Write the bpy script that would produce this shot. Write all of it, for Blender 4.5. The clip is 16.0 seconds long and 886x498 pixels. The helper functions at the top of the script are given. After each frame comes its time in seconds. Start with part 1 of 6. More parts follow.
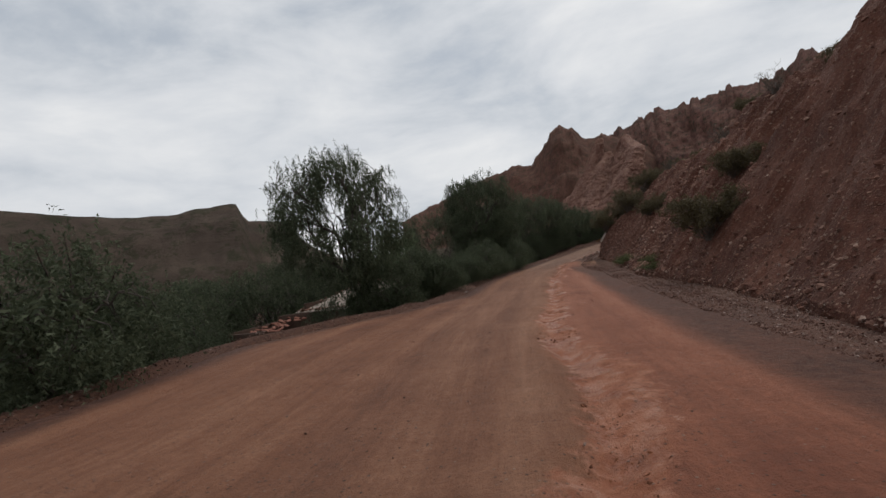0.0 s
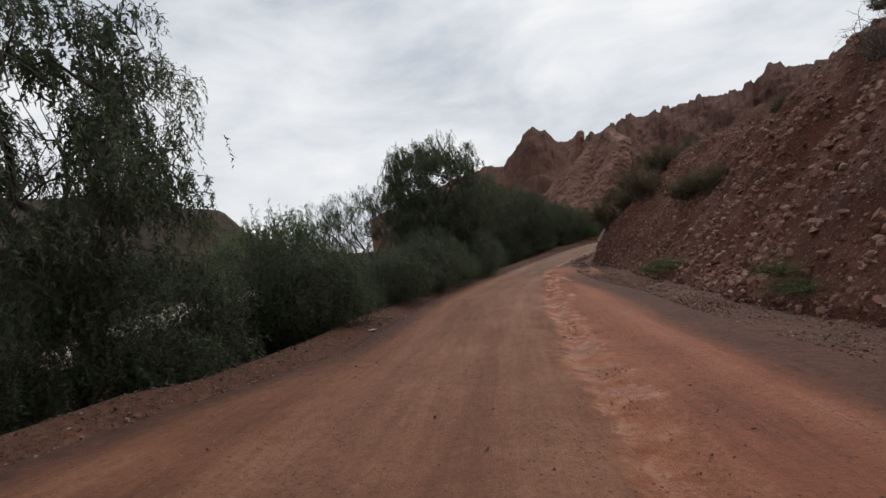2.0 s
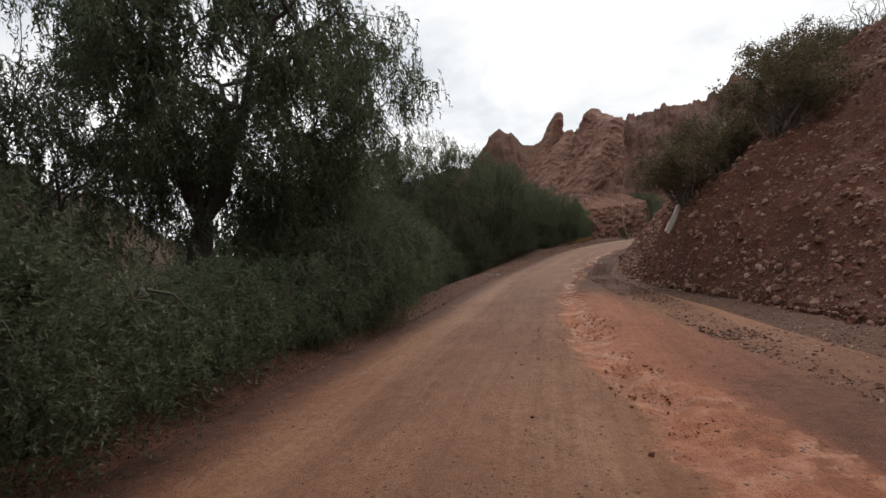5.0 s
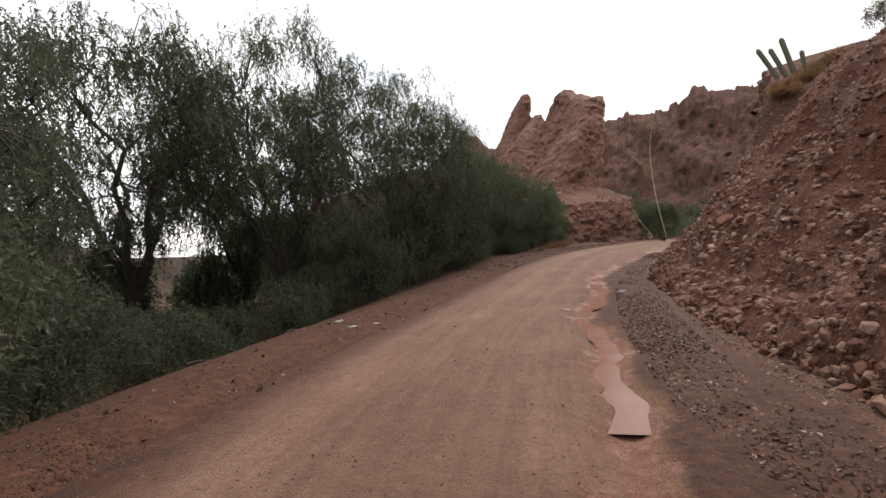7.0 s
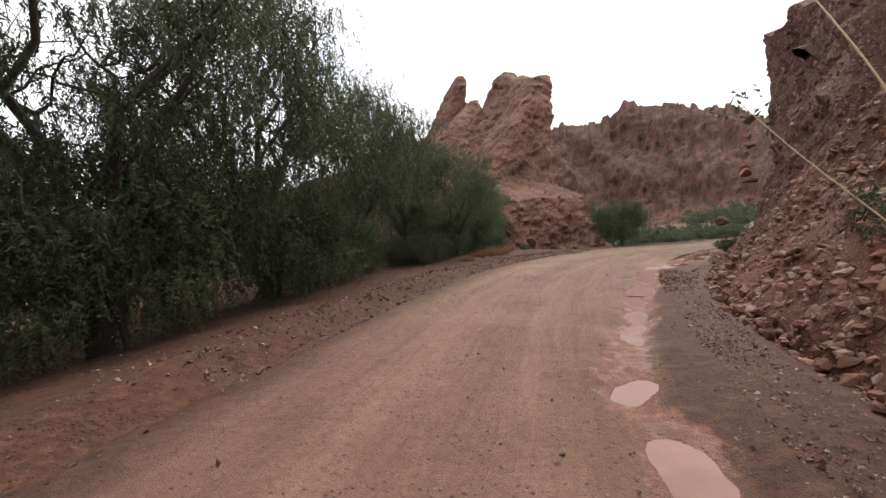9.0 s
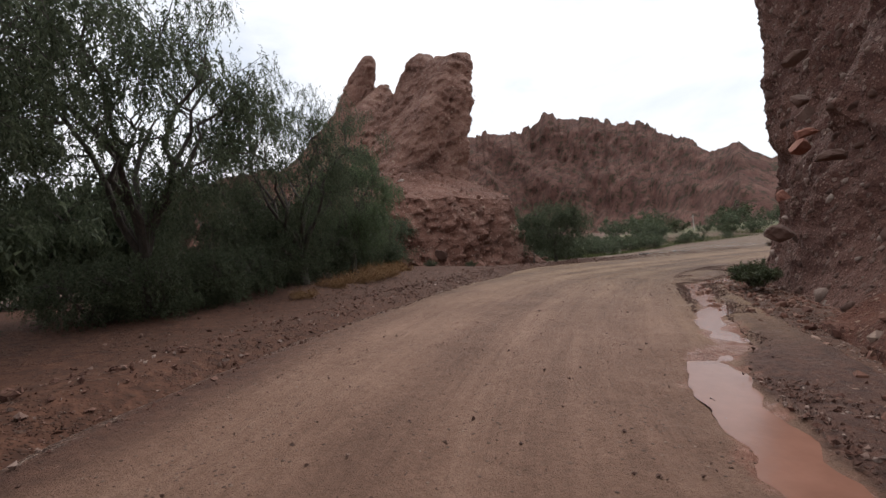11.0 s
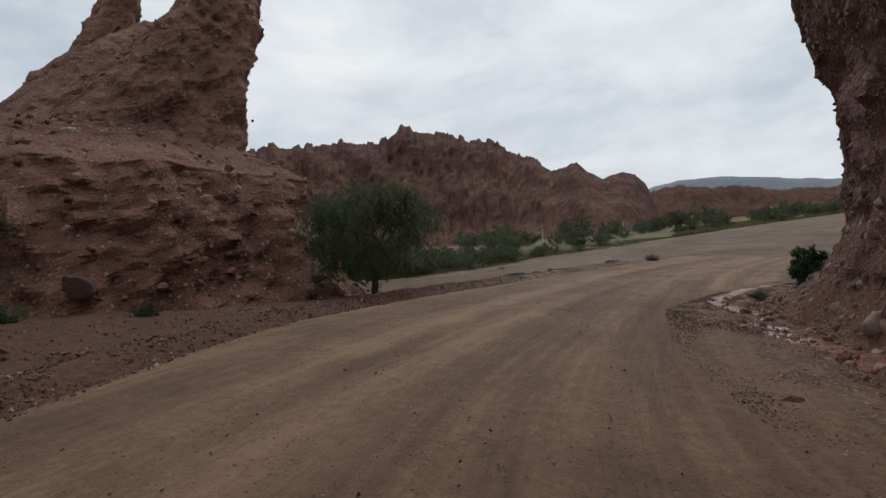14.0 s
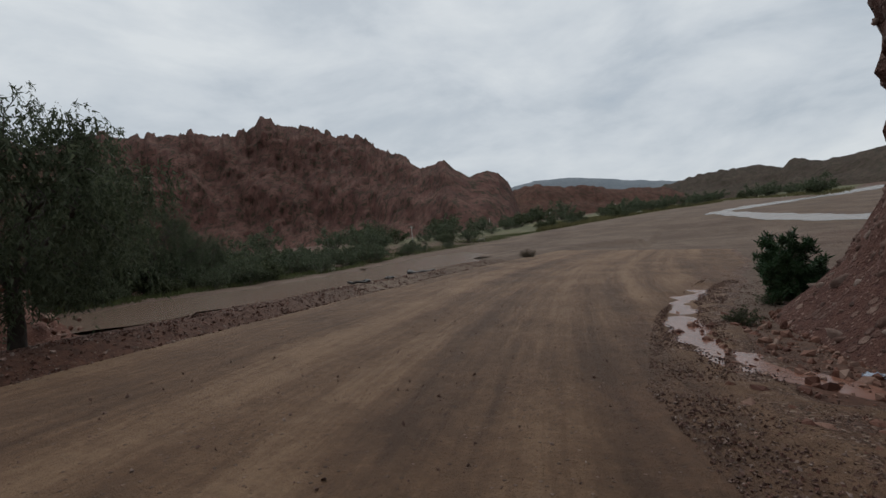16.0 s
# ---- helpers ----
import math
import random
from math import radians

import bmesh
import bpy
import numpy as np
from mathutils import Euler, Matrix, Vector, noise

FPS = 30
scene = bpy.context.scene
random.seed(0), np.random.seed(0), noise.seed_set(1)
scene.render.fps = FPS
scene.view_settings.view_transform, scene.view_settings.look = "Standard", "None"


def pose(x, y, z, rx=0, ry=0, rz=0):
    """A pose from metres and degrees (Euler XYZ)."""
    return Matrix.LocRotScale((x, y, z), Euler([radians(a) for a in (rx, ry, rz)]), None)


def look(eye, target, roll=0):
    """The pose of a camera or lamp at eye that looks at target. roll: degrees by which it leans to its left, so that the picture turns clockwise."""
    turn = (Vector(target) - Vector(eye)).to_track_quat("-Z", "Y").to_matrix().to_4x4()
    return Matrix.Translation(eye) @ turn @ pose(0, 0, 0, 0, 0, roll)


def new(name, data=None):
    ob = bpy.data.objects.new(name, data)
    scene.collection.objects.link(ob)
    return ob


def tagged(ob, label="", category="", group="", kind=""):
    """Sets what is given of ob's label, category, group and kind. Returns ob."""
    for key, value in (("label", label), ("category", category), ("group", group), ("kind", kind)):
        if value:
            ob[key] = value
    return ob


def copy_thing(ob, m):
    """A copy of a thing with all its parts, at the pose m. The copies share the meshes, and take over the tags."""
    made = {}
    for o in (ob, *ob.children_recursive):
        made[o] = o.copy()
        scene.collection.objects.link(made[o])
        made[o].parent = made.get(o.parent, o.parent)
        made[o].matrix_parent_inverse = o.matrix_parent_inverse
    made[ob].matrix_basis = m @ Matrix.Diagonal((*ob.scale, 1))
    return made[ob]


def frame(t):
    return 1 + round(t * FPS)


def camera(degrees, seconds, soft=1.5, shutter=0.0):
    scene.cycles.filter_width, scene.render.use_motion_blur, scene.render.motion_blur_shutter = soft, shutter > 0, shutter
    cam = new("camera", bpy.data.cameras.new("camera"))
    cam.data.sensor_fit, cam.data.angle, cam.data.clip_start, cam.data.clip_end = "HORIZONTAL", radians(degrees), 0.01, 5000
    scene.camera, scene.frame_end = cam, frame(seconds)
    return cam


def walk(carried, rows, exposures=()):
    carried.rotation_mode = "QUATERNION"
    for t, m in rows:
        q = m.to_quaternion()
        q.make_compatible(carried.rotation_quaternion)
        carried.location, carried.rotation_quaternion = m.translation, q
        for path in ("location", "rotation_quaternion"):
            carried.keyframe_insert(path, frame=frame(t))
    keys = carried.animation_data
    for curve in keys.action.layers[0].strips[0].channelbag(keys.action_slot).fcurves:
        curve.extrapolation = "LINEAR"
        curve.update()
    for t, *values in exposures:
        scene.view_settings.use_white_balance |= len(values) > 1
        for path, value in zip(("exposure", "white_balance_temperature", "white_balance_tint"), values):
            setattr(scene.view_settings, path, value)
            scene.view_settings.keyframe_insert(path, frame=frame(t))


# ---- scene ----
cam = camera(85.1, 16.0)
PATH = [
    (0, (0.227, -0.079, 1.601), (0.166, 1.919, 1.639), -10.3),
    (0.5, (0.564, 3.56, 1.446), (0.535, 5.559, 1.475), -9.3),
    (1, (0.883, 7.108, 1.342), (0.872, 9.108, 1.366), -8.7),
    (1.5, (1.374, 10.675, 1.278), (1.396, 12.674, 1.3), -8.8),
    (2, (1.976, 14.347, 1.19), (2.038, 16.346, 1.208), -8.6),
    (2.5, (2.634, 17.966, 1.057), (2.73, 19.964, 1.072), -7.9),
    (3, (3.221, 21.523, 0.872), (3.335, 23.519, 0.881), -6.5),
    (3.5, (3.744, 24.988, 0.85), (3.86, 26.985, 0.864), -6.9),
    (4, (4.395, 28.757, 0.844), (4.528, 30.753, 0.862), -7.9),
    (4.5, (5.236, 32.72, 0.76), (5.407, 34.713, 0.774), -7.8),
    (5, (6.133, 36.647, 0.634), (6.343, 38.636, 0.647), -7.4),
    (7.5, (12.969, 56.52, 0.292), (13.382, 58.477, 0.304), -5.9),
    (8, (14.199, 59.624, 0.228), (14.678, 61.566, 0.241), -5.5),
    (8.5, (15.515, 62.46, 0.203), (16.061, 64.384, 0.211), -5.3),
    (11, (22.657, 74.137, 0.588), (23.559, 75.922, 0.588), -4.4),
    (11.5, (24.26, 76.245, 0.581), (25.263, 77.976, 0.583), -4.1),
    (12, (26.003, 78.252, 0.563), (27.099, 79.926, 0.571), -3.8),
    (12.5, (27.767, 80.143, 0.516), (28.93, 81.77, 0.534), -4.2),
    (13, (29.75, 81.964, 0.515), (30.985, 83.537, 0.533), -4.4),
    (13.5, (31.814, 83.674, 0.53), (33.125, 85.185, 0.542), -4.1),
    (14, (33.767, 85.183, 0.478), (35.144, 86.634, 0.485), -4.2),
    (14.5, (35.594, 86.565, 0.433), (37.027, 87.961, 0.437), -4.8),
    (15, (37.281, 87.652, 0.347), (38.794, 88.96, 0.34), -5.3),
    (15.5, (39.093, 88.5, 0.314), (40.701, 89.69, 0.292), -5.5),
    (16, (40.802, 89.172, 0.28), (42.507, 90.218, 0.237), -5.5),
]
EXPOSURE = [(0, 0.0, 6500, 10), (1.5, 0.06, 6500, 10), (2.5, 0.28, 6550, 10), (4, 0.18, 6600, 10), (5, 0.58, 6800, 10), (7.5, 1.08, 6850, 13), (8.5, 1.28, 6750, 13), (11, 0.68, 6450, 12), (12.5, 0.38, 6400, 9), (14.5, -0.02, 6300, 8), (16, -0.2, 6200, 7)]
walk(cam, [(t, look(eye, target, roll)) for t, eye, target, roll in PATH], EXPOSURE)
# ---- light levels ----
SKY_STRENGTH, SKY_CLEAR, SUN_STRENGTH = 0.87, 0.12, 1.4
# ---------------------------------------------------------------- world, sun
world = bpy.data.worlds.new("overcast_sky")
scene.world = world
world.use_nodes = True
wn, wl = world.node_tree.nodes, world.node_tree.links
wn.clear()
w_out = wn.new("ShaderNodeOutputWorld")
w_bg = wn.new("ShaderNodeBackground")
w_sky = wn.new("ShaderNodeTexSky")
w_sky.sky_type = "NISHITA"
w_sky.sun_disc = False
w_sky.sun_elevation, w_sky.sun_rotation = radians(50), radians(55)
w_sky.dust_density = 3.0
w_gain = wn.new("ShaderNodeVectorMath")
w_gain.operation = "SCALE"
w_gain.inputs["Scale"].default_value = SKY_CLEAR
w_tc = wn.new("ShaderNodeTexCoord")
w_map = wn.new("ShaderNodeMapping")
w_map.inputs["Scale"].default_value = (1.0, 1.0, 2.6)
w_big = wn.new("ShaderNodeTexNoise")
w_big.inputs["Scale"].default_value = 2.9
w_big.inputs["Detail"].default_value = 7
w_big.inputs["Roughness"].default_value = 0.56
w_big.inputs["Distortion"].default_value = 0.25
w_ramp = wn.new("ShaderNodeValToRGB")
w_ramp.color_ramp.elements[0].position, w_ramp.color_ramp.elements[0].color = 0.30, (0.56, 0.61, 0.67, 1)
w_ramp.color_ramp.elements[1].position, w_ramp.color_ramp.elements[1].color = 0.66, (0.93, 0.94, 0.95, 1)
w_mid = w_ramp.color_ramp.elements.new(0.47)
w_mid.color = (0.76, 0.79, 0.83, 1)
w_cover = wn.new("ShaderNodeMapRange")
w_cover.inputs["From Min"].default_value, w_cover.inputs["From Max"].default_value = 0.22, 0.40
w_cover.inputs["To Min"].default_value, w_cover.inputs["To Max"].default_value = 0.80, 0.97
w_mix = wn.new("ShaderNodeMix")
w_mix.data_type = "RGBA"
wl.new(w_tc.outputs["Generated"], w_map.inputs["Vector"])
wl.new(w_map.outputs["Vector"], w_big.inputs["Vector"])
wl.new(w_big.outputs["Fac"], w_ramp.inputs["Fac"])
wl.new(w_big.outputs["Fac"], w_cover.inputs["Value"])
wl.new(w_sky.outputs["Color"], w_gain.inputs[0])
wl.new(w_cover.outputs["Result"], w_mix.inputs["Factor"])
wl.new(w_gain.outputs["Vector"], w_mix.inputs["A"])
wl.new(w_ramp.outputs["Color"], w_mix.inputs["B"])
wl.new(w_mix.outputs["Result"], w_bg.inputs["Color"])
w_bg.inputs["Strength"].default_value = SKY_STRENGTH
wl.new(w_bg.outputs["Background"], w_out.inputs["Surface"])

sun = new("sun", bpy.data.lights.new("sun", "SUN"))
sun.data.energy, sun.data.angle, sun.data.color = SUN_STRENGTH, radians(25), (1.0, 0.96, 0.9)
sun.matrix_world = look((0, 0, 60), (0 - math.sin(radians(55)) * 40, 0 - math.cos(radians(55)) * 40, 60 - 48))


# ---------------------------------------------------------------- materials
def nodes_of(name):
    m = bpy.data.materials.new(name)
    m.use_nodes = True
    nt = m.node_tree
    return m, nt.nodes, nt.links, nt.nodes["Principled BSDF"]


def noise_node(n, l, scale, detail=6, rough=0.6, vec=None, distort=0.0):
    t = n.new("ShaderNodeTexNoise")
    t.inputs["Scale"].default_value = scale
    t.inputs["Detail"].default_value = detail
    t.inputs["Roughness"].default_value = rough
    t.inputs["Distortion"].default_value = distort
    if vec is not None:
        l.new(vec, t.inputs["Vector"])
    return t.outputs["Fac"]


def ramp_node(n, l, fac, stops):
    r = n.new("ShaderNodeValToRGB")
    els = r.color_ramp.elements
    els[0].position, els[0].color = stops[0][0], (*stops[0][1], 1)
    els[1].position, els[1].color = stops[-1][0], (*stops[-1][1], 1)
    for p, c in stops[1:-1]:
        els.new(p).color = (*c, 1)
    l.new(fac, r.inputs["Fac"])
    return r.outputs["Color"]


def mix_node(n, l, fac, a, b, mode="MIX"):
    m = n.new("ShaderNodeMix")
    m.data_type, m.blend_type = "RGBA", mode
    for sock, v in (("Factor", fac), ("A", a), ("B", b)):
        if isinstance(v, (int, float)):
            m.inputs[sock].default_value = v
        elif isinstance(v, tuple):
            m.inputs[sock].default_value = (*v, 1)
        else:
            l.new(v, m.inputs[sock])
    return m.outputs["Result"]


def math_node(n, l, op, a, b=0.0, c=None):
    m = n.new("ShaderNodeMath")
    m.operation = op
    for k, v in enumerate((a, b) if c is None else (a, b, c)):
        if isinstance(v, (int, float)):
            m.inputs[k].default_value = v
        else:
            l.new(v, m.inputs[k])
    return m.outputs[0]


def range_node(n, l, v, a, b, c=0.0, d=1.0):
    m = n.new("ShaderNodeMapRange")
    m.interpolation_type = "SMOOTHSTEP"
    for key, val in (("From Min", a), ("From Max", b), ("To Min", c), ("To Max", d)):
        m.inputs[key].default_value = val
    l.new(v, m.inputs["Value"])
    return m.outputs["Result"]


def bump_node(n, l, height, strength, dist, bsdf, after=None):
    b = n.new("ShaderNodeBump")
    b.inputs["Strength"].default_value, b.inputs["Distance"].default_value = strength, dist
    l.new(height, b.inputs["Height"])
    if after is not None:
        l.new(after, b.inputs["Normal"])
    l.new(b.outputs["Normal"], bsdf.inputs["Normal"])
    return b.outputs["Normal"]


def pos_node(n, l, scale=(1, 1, 1)):
    g = n.new("ShaderNodeNewGeometry")
    if scale == (1, 1, 1):
        return g.outputs["Position"]
    m = n.new("ShaderNodeMapping")
    m.inputs["Scale"].default_value = scale
    l.new(g.outputs["Position"], m.inputs["Vector"])
    return m.outputs["Vector"]


def attr_node(n, name):
    a = n.new("ShaderNodeAttribute")
    a.attribute_name = name
    return a.outputs["Fac"]


def voronoi_node(n, l, scale, vec, feature="F1", out="Distance"):
    v = n.new("ShaderNodeTexVoronoi")
    v.feature = feature
    v.inputs["Scale"].default_value = scale
    l.new(vec, v.inputs["Vector"])
    return v.outputs[out]


def earth_material(name, dark, mid, light, pebble=(0.36, 0.27, 0.23), pebbles=0.5, bump=0.06, rough=0.95, stone_scale=9.0):
    """Earth full of stones: large stains, fine grain, embedded pebbles."""
    m, n, l, b = nodes_of(name)
    p = pos_node(n, l)
    big = noise_node(n, l, 0.35, 5, 0.6, p)
    fine = noise_node(n, l, 7.0, 8, 0.7, p)
    mix = math_node(n, l, "ADD", math_node(n, l, "MULTIPLY", big, 0.55), math_node(n, l, "MULTIPLY", fine, 0.45))
    col = ramp_node(n, l, mix, [(0.33, dark), (0.5, mid), (0.68, light)])
    vor = n.new("ShaderNodeTexVoronoi")
    vor.inputs["Scale"].default_value = stone_scale
    l.new(p, vor.inputs["Vector"])
    vor2 = n.new("ShaderNodeTexVoronoi")
    vor2.inputs["Scale"].default_value = stone_scale * 3.1
    l.new(p, vor2.inputs["Vector"])
    sep = n.new("ShaderNodeSeparateColor")
    l.new(vor.outputs["Color"], sep.inputs["Color"])
    sep2 = n.new("ShaderNodeSeparateColor")
    l.new(vor2.outputs["Color"], sep2.inputs["Color"])
    keep = math_node(n, l, "MULTIPLY", range_node(n, l, vor.outputs["Distance"], 0.42, 0.30), math_node(n, l, "LESS_THAN", sep.outputs[0], pebbles * 0.6))
    keep2 = math_node(n, l, "MULTIPLY", range_node(n, l, vor2.outputs["Distance"], 0.45, 0.32), math_node(n, l, "LESS_THAN", sep2.outputs[0], pebbles * 0.8))
    tone = ramp_node(n, l, sep.outputs[1], [(0.0, tuple(v * 0.55 for v in pebble)), (0.5, mid), (1.0, pebble)])
    tone2 = ramp_node(n, l, sep2.outputs[1], [(0.0, dark), (0.6, light), (1.0, pebble)])
    col = mix_node(n, l, math_node(n, l, "MULTIPLY", keep2, 0.75), col, tone2)
    col = mix_node(n, l, math_node(n, l, "MULTIPLY", keep, 0.8), col, tone)
    l.new(col, b.inputs["Base Color"])
    b.inputs["Roughness"].default_value = rough
    b.inputs["Specular IOR Level"].default_value = 0.25
    h = math_node(n, l, "ADD", math_node(n, l, "ADD", math_node(n, l, "MULTIPLY", keep, 0.9), math_node(n, l, "MULTIPLY", keep2, 0.45)), fine)
    bump_node(n, l, h, 0.9, bump, b)
    return m


MAT_HILL = earth_material("red_scree", (0.036, 0.0125, 0.008), (0.086, 0.031, 0.019), (0.145, 0.058, 0.037), (0.27, 0.175, 0.132), 0.75, 0.07)
MAT_ROCK = earth_material("red_conglomerate", (0.070, 0.035, 0.027), (0.175, 0.087, 0.064), (0.29, 0.165, 0.122), (0.40, 0.29, 0.23), 0.75, 0.14, stone_scale=4.5)
# darker rock for the footing, its shadowed look put into the colour
MAT_FOOT = earth_material("shaded_red_conglomerate", (0.060, 0.026, 0.019), (0.135, 0.060, 0.042), (0.22, 0.115, 0.084), (0.36, 0.26, 0.21), 0.8, 0.10, stone_scale=6.0)
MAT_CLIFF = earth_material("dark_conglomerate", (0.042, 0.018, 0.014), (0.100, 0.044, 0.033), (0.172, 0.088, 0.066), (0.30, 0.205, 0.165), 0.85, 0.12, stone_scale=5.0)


def gravel_material(name):
    """Gravel of two sizes in reddish earth, with patches where the earth shows."""
    m, n, l, b = nodes_of(name)
    p = pos_node(n, l)
    patch = noise_node(n, l, 0.55, 6, 0.65, p)
    earth = ramp_node(n, l, noise_node(n, l, 5.0, 8, 0.72, p), [(0.34, (0.040, 0.018, 0.011)), (0.5, (0.076, 0.034, 0.021)), (0.66, (0.120, 0.058, 0.038))])
    tones = [(0.0, (0.030, 0.022, 0.019)), (0.45, (0.086, 0.042, 0.028)), (0.75, (0.145, 0.080, 0.056)), (0.93, (0.23, 0.165, 0.132)), (1.0, (0.40, 0.34, 0.30))]
    col, bumps = earth, None
    for scale, lo, hi in ((34.0, 0.40, 0.56), (13.0, 0.52, 0.62)):
        v = n.new("ShaderNodeTexVoronoi")
        v.inputs["Scale"].default_value = scale
        l.new(p, v.inputs["Vector"])
        sep = n.new("ShaderNodeSeparateColor")
        l.new(v.outputs["Color"], sep.inputs["Color"])
        some = math_node(n, l, "LESS_THAN", sep.outputs[2], 0.75 if scale > 20 else 0.35)
        body = math_node(n, l, "MULTIPLY", range_node(n, l, v.outputs["Distance"], 0.55, 0.40), some)
        mask = math_node(n, l, "MULTIPLY", body, range_node(n, l, patch, lo, hi, 0.25, 1.0))
        col = mix_node(n, l, mask, col, ramp_node(n, l, sep.outputs[0], tones))
        part_ = math_node(n, l, "MULTIPLY", math_node(n, l, "MULTIPLY", range_node(n, l, v.outputs["Distance"], 0.0, 0.55, 1.0, 0.0), mask), 20.0 / scale)
        bumps = part_ if bumps is None else math_node(n, l, "ADD", bumps, part_)
    silt = ramp_node(n, l, noise_node(n, l, 0.12, 8, 0.7, p, 0.4), [(0.34, (0.082, 0.057, 0.041)), (0.5, (0.130, 0.093, 0.067)), (0.66, (0.185, 0.138, 0.102))])
    col = mix_node(n, l, math_node(n, l, "MULTIPLY", attr_node(n, "riverbed"), 0.72), col, silt)
    turf = ramp_node(n, l, noise_node(n, l, 0.09, 8, 0.7, p, 0.3), [(0.36, (0.052, 0.056, 0.026)), (0.5, (0.090, 0.086, 0.040)), (0.64, (0.150, 0.128, 0.062))])
    col = mix_node(n, l, attr_node(n, "meadow"), col, turf)
    # leaf litter, darkened further by tree shade put into the colour
    litter = ramp_node(n, l, noise_node(n, l, 7.0, 8, 0.75, p), [(0.36, (0.030, 0.012, 0.007)), (0.5, (0.062, 0.025, 0.014)), (0.66, (0.115, 0.050, 0.030))])
    col = mix_node(n, l, math_node(n, l, "MULTIPLY", attr_node(n, "shaded_litter"), 0.8), col, litter)
    l.new(col, b.inputs["Base Color"])
    b.inputs["Roughness"].default_value = 0.92
    b.inputs["Specular IOR Level"].default_value = 0.25
    bump_node(n, l, bumps, 1.0, 0.05, b)
    return m


MAT_GROUND = gravel_material("stony_earth")


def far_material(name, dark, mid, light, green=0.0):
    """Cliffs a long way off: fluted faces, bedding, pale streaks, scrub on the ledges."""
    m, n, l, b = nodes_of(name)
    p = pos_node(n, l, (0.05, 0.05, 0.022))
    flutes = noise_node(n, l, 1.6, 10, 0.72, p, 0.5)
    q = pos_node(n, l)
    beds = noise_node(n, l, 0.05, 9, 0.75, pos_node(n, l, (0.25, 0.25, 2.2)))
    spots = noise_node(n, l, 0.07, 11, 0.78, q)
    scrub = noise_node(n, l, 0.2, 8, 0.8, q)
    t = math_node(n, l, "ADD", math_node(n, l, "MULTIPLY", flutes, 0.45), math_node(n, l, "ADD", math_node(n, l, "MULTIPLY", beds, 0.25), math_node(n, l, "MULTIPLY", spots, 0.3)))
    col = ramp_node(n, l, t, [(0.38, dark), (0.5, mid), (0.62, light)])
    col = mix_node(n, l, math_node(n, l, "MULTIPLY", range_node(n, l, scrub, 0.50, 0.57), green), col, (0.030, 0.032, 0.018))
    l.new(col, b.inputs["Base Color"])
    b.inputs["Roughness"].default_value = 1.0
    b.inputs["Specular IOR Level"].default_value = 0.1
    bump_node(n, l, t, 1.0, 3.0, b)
    return m


MAT_RIDGE = far_material("far_red_cliffs", (0.050, 0.028, 0.025), (0.108, 0.054, 0.044), (0.170, 0.088, 0.072), 0.75)
MAT_PEAKS = far_material("far_brown_pinnacles", (0.046, 0.024, 0.019), (0.090, 0.045, 0.034), (0.14, 0.074, 0.055), 0.45)
MAT_MESA = far_material("far_dark_mesa", (0.040, 0.030, 0.025), (0.066, 0.049, 0.039), (0.092, 0.069, 0.054), 0.7)
# the pale blue is air haze put into the base colour
MAT_HAZE_BLUE = far_material("haze_tinted_hills", (0.14, 0.16, 0.18), (0.17, 0.19, 0.21), (0.20, 0.22, 0.24), 0.0)


